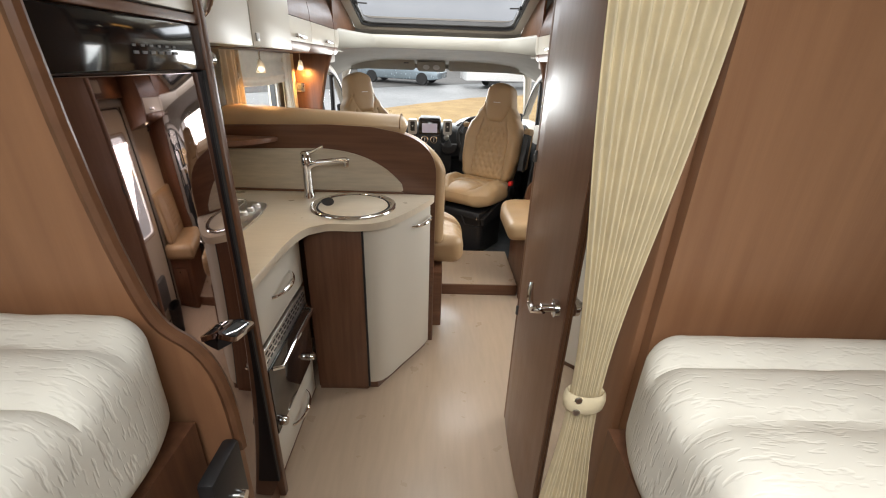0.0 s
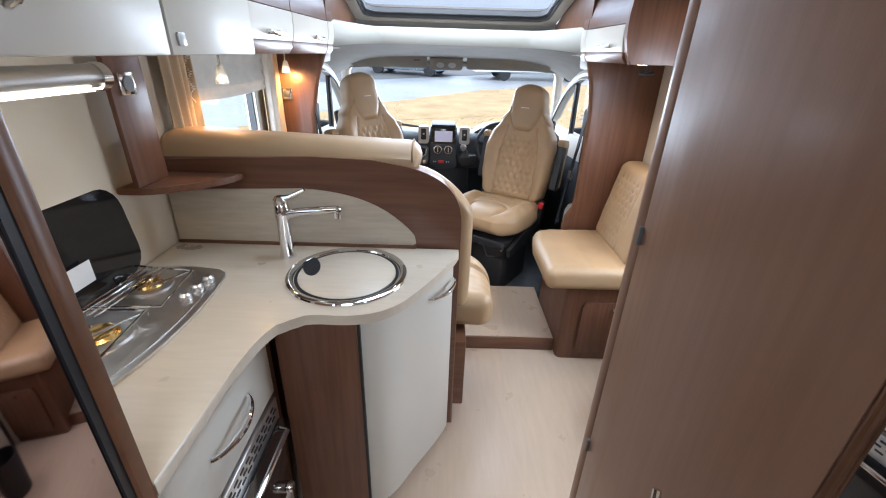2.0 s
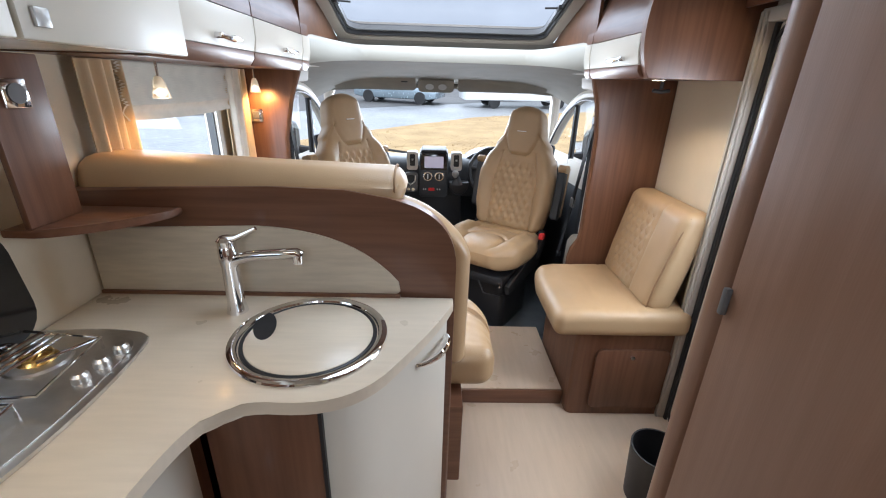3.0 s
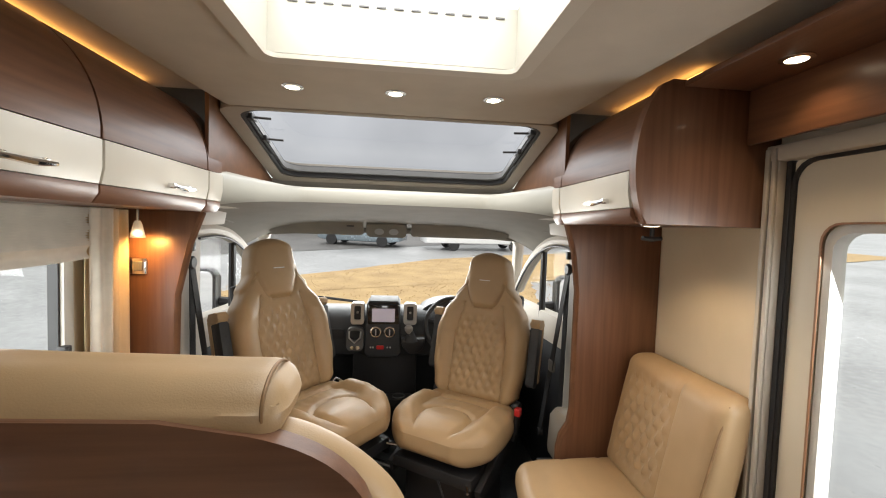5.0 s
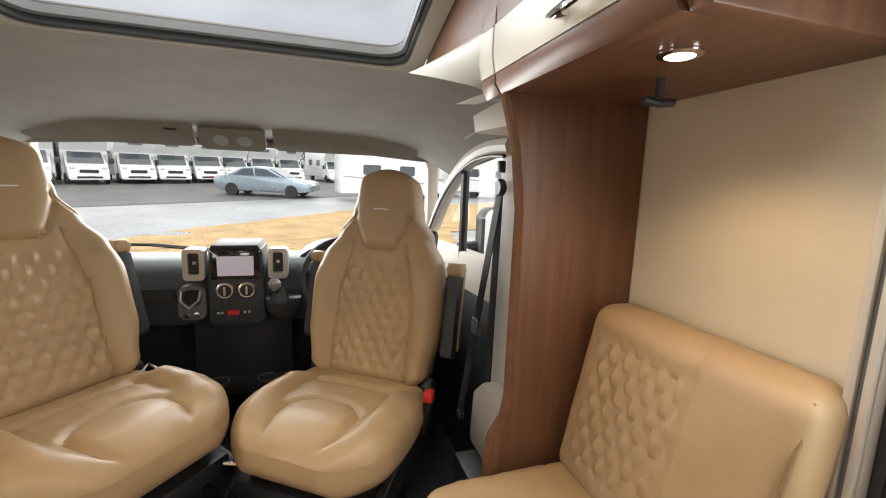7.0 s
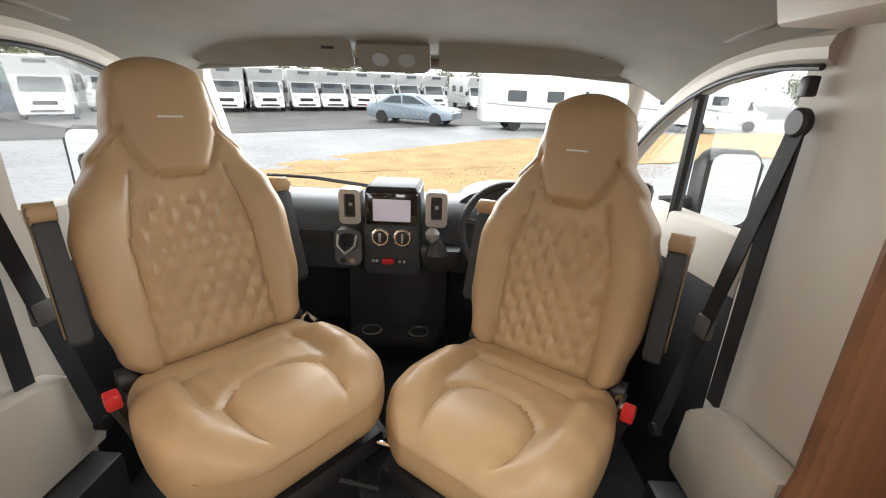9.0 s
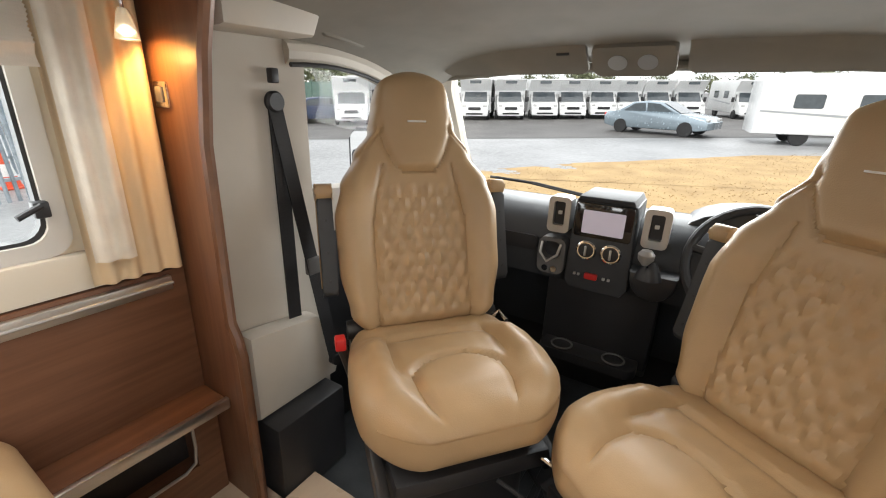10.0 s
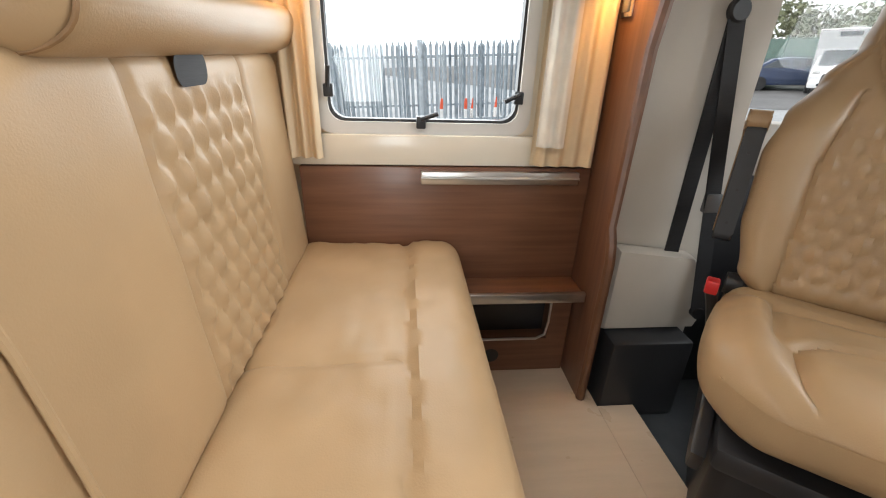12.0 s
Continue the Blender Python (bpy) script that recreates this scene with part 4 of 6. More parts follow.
def seat_shape(p, n):
    """Seat pad: front roll, a seam across, soft creases."""
    x, y, z = p
    if n.z > 0.3:
        z -= 0.009 * groove(y - 0.085, 0.012)
        z += 0.006 * math.sin(3.1 * x + 1.0) * math.sin(7 * y)
        z += 0.004 * noise.noise(Vector((x * 7, y * 16, 0.3))) + 0.0035 * noise.noise(Vector((x * 20 + y * 14, y * 30, 2.0)))
        z -= 0.006 * groove(x - 0.03, 0.007) * (1 if y < 0.085 else 0)
    if y > 0.10:
        z += 0.012 * math.cos((y - 0.16) * 14)
    if x > 0.3:
        y -= 0.22 * ((x - 0.3) / 0.27) ** 2.6 * max(0.0, (y + 0.24) / 0.48)
    return Vector((x, y, z))


part("seat_pad", cushion(1.18, 0.53, 0.17, 0.06, 0.016, seat_shape, pose(-0.415, 2.585, 0.525)), LEATHER, bn, "tan leather seat pad")


def back_shape(p, n):
    x, y, z = p
    if n.y > 0.3:
        inside = abs(x + 0.035) < 0.20 and -0.27 < z < 0.235
        if inside:
            y += (0.014 * puff(x, z, 0.056, 0.105) - 0.007) * max(0.0, min(1.0, (0.20 - abs(x + 0.035)) / 0.02))
        y -= 0.008 * groove(abs(x + 0.035) - 0.205, 0.007) + 0.006 * math.cos(2.3 * x)
        y += 0.003 * noise.noise(Vector((x * 9, z * 9, 4.0)))
    if x > 0.28:
        z -= 0.17 * ((x - 0.28) / 0.25) ** 2 * max(0.0, (z + 0.3) / 0.6)
    y -= 0.02 * (z / 0.3)
    return Vector((x, y, z))


part("backrest", cushion(1.05, 0.10, 0.60, 0.045, 0.012, back_shape, pose(-0.465, 2.298, 0.878)), LEATHER, bn, "quilted leather backrest")
part("piping", tube([(-0.012, 2.368, 0.60), (-0.012, 2.357, 0.80), (-0.012, 2.347, 0.93), (-0.004, 2.346, 1.0)], 0.0045, 8), LEATHER, bn, "leather piping")
# No recess here: a near-black flat face paints the slot's shaded opening.
own = bmesh.new()
own.faces.new([own.verts.new((-0.47 + px, 2.3305, 1.138 + pz)) for px, pz in rrect(-0.055, 0.055, -0.026, 0.026, 0.022)])
part("pull_slot_shade", own, BELT, bn, "flat dark face for the shaded slot below the head cushion", smooth=False)


def roll_shape(p, n):
    x, y, z = p
    y += 0.02 * (z / 0.06)
    if n.z > 0.2:
        z -= 0.01 * (x - 0.0) / 0.45
    z += 0.002 * noise.noise(Vector((x * 8, y * 12, 1.0)))
    k = abs(x) / 0.46
    return Vector((x, y, z - 0.008 * max(0.0, k - 0.9) * 10 * (1 if z > 0 else -1) * 0.4))


hr = thing("head_cushion", "long tan leather head cushion along the top of the bench", "cushion", (-0.58, 2.3, 1.16))
part("cushion", cushion(0.90, 0.165, 0.105, 0.050, 0.016, roll_shape, pose(-0.585, 2.30, 1.21, 0, 0.6, 0)), LEATHER, hr)
for x in (-0.165,):
    ring = [(x, 2.30 + 0.080 * math.cos(a), 1.208 + 0.050 * math.sin(a)) for a in [2 * math.pi * i / 32 for i in range(32)]]
    part("piping", tube(ring, 0.003, 6, closed=True), LEATHER_S, hr)

# side seat on the door side
sb = thing("side_seat", "tan leather side seat with quilted backrest on a walnut locker", "bench", (0.85, 2.95, 0))
part("base", prism(rrect(0.605, XR - 0.004, 2.685, 3.215, 0.03), "z", 0.0, 0.455), WOOD_V, sb, "walnut seat locker")
d = part("base_door", prism(rrect(0.70, 1.04, 0.05, 0.375, 0.03), "y", 2.668, 2.6845, 0.005), WOOD_V, sb, "walnut locker door")
part("knob", lathe([(0.009, -0.014), (0.011, -0.006), (0.008, 0)], (0.86, 2.668, 0.345), 14, "y"), CHROME, d, "chrome knob")


def side_seat_shape(p, n):
    x, y, z = p
    if n.z > 0.3:
        z -= 0.007 * groove(x + 0.085, 0.006) + 0.005 * groove(x - 0.06, 0.006)
        z += 0.003 * noise.noise(Vector((x * 10, y * 10, 5.0)))
    if x < -0.2:
        z -= 0.012 * ((-0.2 - x) / 0.07) * (1 if z > 0 else 0)
        x += 0.035 * ((y - 0.1) / 0.2 if y > 0.1 else 0)
    return Vector((x, y, z))


part("seat_pad", cushion(0.61, 0.56, 0.13, 0.045, 0.014, side_seat_shape, pose(0.785, 2.92, 0.521)), LEATHER, sb, "tan leather seat pad")


def side_back_shape(p, n):
    x, y, z = p
    if n.x < -0.3:
        if abs(y - 0.07) < 0.135 and abs(z) < 0.175:
            x -= (0.015 * puff(y, z, 0.048, 0.085) - 0.008) * max(0.0, min(1.0, (0.135 - abs(y - 0.07)) / 0.02)) * max(0.0, min(1.0, (0.175 - abs(z)) / 0.02))
        x += 0.007 * groove(abs(y - 0.07) - 0.14, 0.006)
        x += 0.003 * noise.noise(Vector((z * 9, y * 9, 7.0)))
    x += 0.09 * (z / 0.22) * 0.5
    return Vector((x, y, z))


part("backrest", cushion(0.13, 0.52, 0.45, 0.045, 0.012, side_back_shape, pose(0.985, 2.945, 0.79)), LEATHER, sb, "quilted leather backrest")
part("piping", tube([(0.99, 2.70, 0.995), (0.955, 2.695, 0.9), (0.90, 2.695, 0.68), (0.885, 2.70, 0.56)], 0.004, 6), LEATHER_S, sb)

# hook under the right locker
hk = thing("coat_hook", "small black coat hook under the overhead locker", "hook", (0.95, 2.95, 1.5))
part("arm", tube([(0.90, 2.98, 1.515), (0.90, 2.98, 1.48)], 0.008, 8), BLACK, hk)
part("bar", tube([(0.865, 2.98, 1.475), (0.90, 2.98, 1.470), (0.935, 2.98, 1.475)], 0.008, 8), BLACK, hk)

# entrance door with window
ed = thing("door_1", "cream entrance door with a tall window", "door", (XR, 2.33, 0), kind="structure")
part("frame_post", box(XR - 0.045, XR - 0.002, 2.662, 2.70, 0.0, 1.742, 0.004), TRIM, ed, "beige door frame")
part("frame_post", box(XR - 0.045, XR - 0.002, 1.93, 1.975, 0.0, 1.742, 0.004), TRIM, ed, "beige door frame")
for y0, y1 in ((2.664, 2.676), (2.684, 2.698)):
    part("frame_rib", box(XR - 0.056, XR - 0.0455, y0, y1, 0.0, 1.735, 0.003), TRIM, ed, "raised beige frame rib")
part("frame_groove", box(XR - 0.049, XR - 0.0455, 2.6765, 2.6835, 0.0, 1.735), GREYP, ed, "dark groove in the frame")
part("frame_head", box(XR - 0.05, XR - 0.001, 1.93, 2.70, 1.70, 1.744, 0.004), TRIM, ed, "beige door frame head")
part("door_seal", frame_ring(rrect(1.98, 2.645, 0.0, 1.70, 0.06), rrect(1.99, 2.635, 0.01, 1.69, 0.055), "x", XR - 0.020, XR - 0.0125), BLACK, ed, "black rounded door seal")
part("seal", box(XR - 0.024, XR - 0.004, 2.645, 2.662, 0.0, 1.70, 0.003), BLACK, ed, "black door seal")
oo, ii = rrect(1.98, 2.645, 0.0, 1.70, 0.012), rrect(2.10, 2.535, 0.75, 1.515, 0.05)
part("leaf", frame_ring(oo, ii, "x", XR - 0.012, XR + 0.03), CREAM, ed, "cream door leaf")
part("raised_panel", frame_ring(rrect(2.04, 2.60, 0.68, 1.585, 0.06), rrect(2.085, 2.55, 0.735, 1.53, 0.05), "x", XR - 0.026, XR - 0.012), CREAM, ed, "moulded window surround")
part("window_frame", frame_ring(rrect(2.09, 2.545, 0.74, 1.525, 0.05), rrect(2.11, 2.525, 0.76, 1.505, 0.045), "x", XR - 0.02, XR + 0.02), FRAMEP, ed)
part("glazing_bead", frame_ring(rrect(2.085, 2.550, 0.735, 1.530, 0.05), rrect(2.09, 2.545, 0.74, 1.525, 0.048), "x", XR - 0.030, XR - 0.0262), WOOD_L, ed, "tan bead round the door window")
ob = part("pane", box(XR + 0.006, XR + 0.01, 2.10, 2.535, 0.75, 1.515), GLASS, ed)
ob.visible_shadow = False
part("door_bin", box(XR - 0.10, XR - 0.014, 2.12, 2.42, 0.16, 0.42, 0.02), GREYP, ed, "grey waste bin on the door")
solo("floor_bin", lathe([(0.085, 0.0), (0.10, 0.24), (0.094, 0.24), (0.08, 0.02)], (0.80, 2.25, 0.001), 28), BLACK, "small black bin on the floor by the door", "bin")

# left wall below the window: walnut panel, rails, shelf slot
wp = thing("wall_cabinet", "walnut wall panel with aluminium rails under the window", "cabinet", (XL, 2.8, 0.08))
part("panel", box(XL + 0.001, -0.985, 2.352, 3.268, 0.46, 0.855, 0.002), WOOD_H, wp)
part("ledge", box(XL + 0.001, -0.86, 2.41, 3.266, 0.445, 0.46, 0.003), WOOD_H, wp)
bm = box(XL + 0.001, -0.94, 2.41, 3.266, 0.08, 0.225)
box(XL + 0.001, -0.94, 3.19, 3.266, 0.226, 0.444, bm=bm)
box(XL + 0.001, -0.94, 2.41, 2.60, 0.226, 0.444, bm=bm)
part("lower_front", bm, WOOD_H, wp, smooth=False)
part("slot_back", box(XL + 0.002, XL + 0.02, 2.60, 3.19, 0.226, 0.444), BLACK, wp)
part("slot_edge", tube([(-0.938, 2.62, 0.228), (-0.938, 3.15, 0.228), (-0.938, 3.18, 0.245), (-0.938, 3.188, 0.30), (-0.938, 3.188, 0.42)], 0.005, 8), ALU, wp, "aluminium slot edge")
part("upper_rail", box(-0.985, -0.965, 2.72, 3.225, 0.805, 0.845, 0.004), ALU, wp, "ribbed aluminium rail")
part("upper_rail_rib", tube([(-0.964, 2.72, 0.825), (-0.964, 3.225, 0.825)], 0.005, 8), ALU, wp)
part("lower_rail", box(-0.86, -0.842, 2.41, 3.262, 0.44, 0.475, 0.004), ALU, wp, "ribbed aluminium rail")
part("vent_hole", lathe([(0.026, 0), (0.03, 0.003), (0.022, 0.004)], (-0.94, 2.985, 0.155), 22, "x"), BLACK, wp, "round black vent")
setting("trim_sill", box(XL, XL + 0.03, 2.33, 3.268, 0.858, 0.95, 0.006), CREAM, "cream ledge below the window", "trim")

# lounge window
lw = thing("window_1", "hinged window with black catches and grey rounded frame", "window", (XL, 2.73, 1.2), kind="structure")
part("window_frame", frame_ring(rrect(WY0 - 0.02, WY1 + 0.02, WZ0 - 0.015, WZ1 + 0.02, 0.05), rrect(WY0 + 0.018, WY1 - 0.018, WZ0 + 0.02, WZ1 - 0.02, 0.045), "x", XL - 0.03, XL + 0.012), FRAMEP, lw)
part("seal", frame_ring(rrect(WY0 + 0.012, WY1 - 0.012, WZ0 + 0.014, WZ1 - 0.014, 0.05), rrect(WY0 + 0.026, WY1 - 0.026, WZ0 + 0.028, WZ1 - 0.028, 0.045), "x", XL - 0.03, XL + 0.0), BLACK, lw, "black seal")
ob = part("pane", box(XL - 0.04, XL - 0.036, WY0, WY1, WZ0, WZ1), GLASS, lw)
ob.visible_shadow = False
for y, z, dy, dz in ((2.72, 0.985, 0.05, 0.018), (2.455, 1.07, 0.006, 0.055), (3.01, 1.06, -0.045, -0.02)):
    bm = box(XL + 0.002, XL + 0.03, y - 0.014, y + 0.014, z - 0.016, z + 0.02, 0.004)
    tube([(XL + 0.03, y, z + 0.012), (XL + 0.036, y + dy, z + 0.012 + dz)], 0.007, 8, bm=bm)
    part("catch", bm, BLACK, lw, "black catch")

# pleated blind over the upper part
bm = bmesh.new()
prev = None
NB = 40
for j in range(NB + 1):
    z = 1.515 - 0.165 * j / NB
    x = XL + 0.045 + 0.012 * (j % 2 if j < 30 else 0.5) + (0.006 * math.sin(j * 0.5))
    ring = [bm.verts.new((x + 0.004 * math.sin(9 * y), y, z - 0.008 * math.sin(5 * (y - 2.4)) * (j / NB))) for y in [2.40 + 0.66 * i / 20 for i in range(21)]]
    if prev:
        for a, b, c, d in zip(prev, prev[1:], ring[1:], ring):
            bm.faces.new((a, b, c, d))
    prev = ring
solo("window_blind", bm, BLIND, "white gathered cloth blind at the top of the window", "blind", angle=180)


def drape(path, z0, z1, amp, waves, mat, name, label, rows=14, shape=None, thick=0.0, seed=0.0):
    """A pleated hanging cloth along a plan line."""
    bm = bmesh.new()
    n = max(24, waves * 10)
    prev = None
    a, b = Vector(path[0]), Vector(path[1])
    side = Vector((-(b - a).y, (b - a).x)).normalized()
    for j in range(rows + 1):
        v = j / rows
        z = z0 + (z1 - z0) * v
        ring = []
        for i in range(n + 1):
            u = i / n
            pu, squeeze, shift = u, 1.0, Vector((0, 0))
            if shape:
                squeeze, shift = shape(v)
            p = a.lerp(b, pu * squeeze) + Vector(shift)
            w = amp * (math.sin(2 * math.pi * waves * u + seed) + 0.35 * math.sin(2 * math.pi * waves * 0.37 * u + 2 * v + seed)) * (0.7 + 0.3 * squeeze)
            p = p + side * w
            ring.append(bm.verts.new((p.x, p.y, z)))
        if prev:
            for q in zip(prev, prev[1:], ring[1:], ring):
                bm.faces.new(q)
        prev = ring
    return solo(name, bm, mat, label, "curtain", angle=180)


drape(((-0.975, 3.06), (-0.965, 3.255)), 1.515, 0.865, 0.010, 4, VOILE, "side_curtain", "ivory curtain at the cab end of the window")
drape(((-0.965, 3.07), (-0.945, 3.15)), 1.515, 0.925, 0.006, 2, BLIND, "voile_panel", "white voile strip hanging over the curtain", seed=1.0)
drape(((-0.975, 2.28), (-0.965, 2.43)), 1.515, 0.885, 0.012, 4, VOILE, "side_curtain", "ivory curtain at the bench end of the window", seed=0.5)


def reading_lamp(x, y, z, to, power=3.0):
    r = thing("reading_lamp", "small silver reading spotlight with frosted shade", "lamp", (x, y, z), group="reading lamps")
    part("stem", tube([(x, y, z), (x, y, z - 0.05)], 0.004, 8), CHROME, r)
    part("shade", lathe([(0.008, 0.03), (0.013, 0.02), (0.024, -0.03), (0.020, -0.031)], (x, y, z - 0.07), 20), FROST, r, "frosted glass shade")
    part("bulb", lathe([(0.003, 0.004), (0.012, -0.008), (0.003, -0.02)], (x, y, z - 0.078), 14), LAMPW, r, "glowing bulb")
    spot_light(x, y, z - 0.105, power, (1.0, 0.50, 0.14), to=to, cone=150)
    return r


reading_lamp(-0.85, 2.40, 1.517, (-0.88, 2.45, 0.9))
reading_lamp(-0.90, 3.20, 1.517, (-0.90, 3.30, 1.3), 6.0)
sw = thing("light_switch", "square chrome switch on the walnut post", "switch", (-0.93, 3.265, 1.31))
part("plate", box(-0.965, -0.905, 3.262, 3.2695, 1.278, 1.338, 0.003), CHROME, sw)
part("rocker", box(-0.95, -0.92, 3.257, 3.262, 1.29, 1.326, 0.002), GREYP, sw)


# ---- cab seats ----
def seat_width(z):
    """Half width of the backrest at a height above its foot."""
    pts = [(0.0, 0.215), (0.06, 0.24), (0.2, 0.265), (0.36, 0.268), (0.46, 0.245), (0.56, 0.195), (0.64, 0.142), (0.72, 0.128), (0.80, 0.118), (0.83, 0.10)]
    for (a, p), (b, q) in zip(pts, pts[1:]):
        if z <= b:
            t = max(0.0, (z - a) / (b - a))
            t = t * t * (3 - 2 * t)
            return p + (q - p) * t
    return pts[-1][1]


def seam_in(z):
    """Half width of the quilted centre."""
    return 0.155 - 0.045 * max(0.0, (z - 0.34) / 0.2)


def cab_back(p, n):
    x, y, z = p
    h = z + 0.41
    w = seat_width(h)
    front = n.y < -0.25
    u = x / 0.25
    x = u * w
    if h > 0.70:
        z -= 0.035 * u * u * (h - 0.70) / 0.12
    if n.y < 0.2:
        e = abs(x) / max(w, 0.01)
        bolster = max(0.0, (abs(x) - seam_in(h)) / max(0.02, w - seam_in(h)))
        if h < 0.54:
            fade = min(1.0, (0.54 - h) / 0.12)
            y -= fade * 0.035 * math.sin(min(1.0, bolster) * math.pi * 0.62)
        if front:
            if abs(x) < seam_in(h) and 0.03 < h < 0.475:
                y -= (0.013 * puff(x, h, 0.052, 0.088) - 0.006) * min(1.0, (seam_in(h) - abs(x)) / 0.02) * min(1.0, (h - 0.03) / 0.03, (0.475 - h) / 0.03)
            if h < 0.52:
                y += 0.010 * groove(abs(x) - seam_in(h), 0.008)
            # headrest panel: sides slope in to a flat foot
            hw = 0.062 + 0.052 * min(1.0, max(0.0, (h - 0.51) / 0.10)) ** 0.7
            if h > 0.505:
                y += 0.008 * groove(abs(x) - hw, 0.007) * (1 if h < 0.63 else max(0.0, 1 - (h - 0.63) / 0.05))
                y -= 0.012 * max(0.0, 1 - (abs(x) / hw) ** 4) * min(1.0, (h - 0.505) / 0.02)
            if abs(x) < 0.06:
                y += 0.010 * groove(h - 0.505, 0.007)
            # shoulder seam
            y += 0.007 * groove(h - (0.64 - 1.1 * (abs(x) - 0.105)), 0.007) * (1 if 0.105 < abs(x) < 0.24 else 0)
            y += 0.002 * noise.noise(Vector((x * 14, h * 14, 9.0)))
    y += 0.02 * (h / 0.8) ** 2 - 0.015
    if h > 0.60:
        y -= 0.02 * (h - 0.60) / 0.2
    return Vector((x, y, z))


def cab_cushion(p, n):
    x, y, z = p
    f = (0.25 - y) / 0.5
    w = 0.86 + 0.16 * max(0.0, math.sin(math.pi * max(0.0, min(1.0, f * 0.95)))) ** 0.7
    if f > 0.72:
        w *= 1 - 0.32 * ((f - 0.72) / 0.28) ** 2
    ax = abs(x)
    if n.z > 0.2:
        side = max(0.0, min(1.0, (ax - 0.145) / 0.09))
        z += 0.040 * math.sin(side * math.pi * 0.8) * max(0.0, min(1.0, (0.16 - y) / 0.1)) * max(0.0, min(1.0, (y + 0.20) / 0.14))
        z -= 0.030 * max(0.0, f - 0.78) / 0.22
        # curved seam round the thigh pad, and the side and rear seams
        r = math.hypot(x / 0.125, max(0.0, y + 0.08) / 0.09)
        near = max(0.0, min(1.0, (y + 0.235) / 0.06))
        z -= 0.014 * near * groove((r - 1) * 0.12, 0.011)
        z -= 0.015 * groove(ax - 0.158, 0.011) * max(0.0, min(1.0, (y + 0.08) / 0.06)) * max(0.0, min(1.0, (0.17 - y) / 0.05))
        z -= 0.012 * groove(y - 0.13, 0.011) * max(0.0, min(1.0, (0.16 - ax) / 0.02))
        z += 0.005 * noise.noise(Vector((x * 9, y * 16, 3.0))) + 0.003 * noise.noise(Vector((x * 30, y * 22, 6.0))) * max(0.0, min(1.0, (y + 0.02) / 0.08))
        z += 0.004 * max(0.0, 1 - r * r)
    return Vector((x * w, y, z))


def cab_seat(place, bs, lean, foot):
    st = thing("cab_seat", "swivelled tan leather cab seat with quilted back", "seat", (0, 0, 0), group="cab seats")
    part("seat_pad", cushion(0.55, 0.53, 0.150, 0.062, 0.011, cab_cushion, pose(0, -0.21, 0.555, -2)), LEATHER, st, "tan leather seat pad")
    back = part("backrest", cushion(0.50, 0.13, 0.82, 0.055, 0.0085, cab_back, pose(0, 0.075, 0.585, -lean) @ pose(0, 0, 0.41)), LEATHER, st, "quilted tan leather backrest with headrest")
    tilt = pose(0, 0.075, 0.585, -lean)
    b = box(-0.03, 0.03, -0.0925, -0.082, 0.652, 0.656)
    bmesh.ops.transform(b, matrix=tilt, verts=b.verts)
    part("badge_bar", b, PAPER, back, "thin pale badge line")
    shell = box(-0.19, 0.19, 0.045, 0.085, 0.0, 0.60, 0.02)
    bmesh.ops.transform(shell, matrix=tilt, verts=shell.verts)
    part("back_shell", shell, BLACK, st, "black rear shell")
    for sx in (-1, 1):
        a = prism(rrect(-0.035, 0.035, 0.12, 0.44, 0.02), "x", sx * 0.272, sx * 0.317, 0.008)
        bmesh.ops.transform(a, matrix=tilt, verts=a.verts)
        arm = part("armrest", a, DASH, st, "folded-up charcoal armrest")
        c = prism(rrect(-0.04, 0.055, 0.425, 0.475, 0.018), "x", sx * 0.269, sx * 0.322, 0.010)
        prism(rrect(0.034, 0.06, 0.14, 0.45, 0.010), "x", sx * 0.270, sx * 0.320, 0.006, bm=c)
        bmesh.ops.transform(c, matrix=tilt, verts=c.verts)
        part("arm_pad", c, LEATHER, arm, "leather arm pad")
        k = lathe([(0.03, -0.02), (0.032, 0), (0.03, 0.02)], (sx * 0.235, 0.055, 0.60), 16, "x")
        part("hinge", k, BLACK, st, "black recliner hinge")
        for zz in (0.17, 0.26, 0.36):
            k = lathe([(0.004, -0.001), (0.004, 0.001)], (sx * 0.295, -0.036, zz), 10, "y")
            bmesh.ops.transform(k, matrix=tilt, verts=k.verts)
            part("screw", k, BLACK, arm)
        part("side_cover", prism([(-0.42, 0.40), (-0.10, 0.50), (0.10, 0.60), (0.13, 0.52), (0.05, 0.38), (-0.40, 0.34)], "x", sx * 0.215, sx * 0.245, 0.008), BLACK, st, "black side cover")
    part("lever", tube([(0.24, 0.02, 0.60), (0.26, 0.01, 0.62), (0.262, -0.04, 0.61)], 0.008, 8), CHROME, st, "chrome recliner lever")
    bk = part("buckle_stalk", tube([(bs * 0.25, -0.02, 0.46), (bs * 0.275, -0.06, 0.58), (bs * 0.285, -0.07, 0.62)], [0.012, 0.014, 0.016], 8), BLACK, st, "black buckle stalk")
    part("buckle", box(bs * 0.287 - 0.015, bs * 0.287 + 0.015, -0.09, -0.052, 0.615, 0.652, 0.005), RED, bk, "red belt buckle")
    part("swivel_plate", box(-0.21, 0.21, -0.43, 0.05, 0.385, 0.445, 0.015), BLACK, st, "black seat frame")
    part("pedestal", prism(rrect(-0.19, 0.19, -0.36, 0.02, 0.04), "z", foot, 0.385, 0.006), BLACK, st, "black seat pedestal")
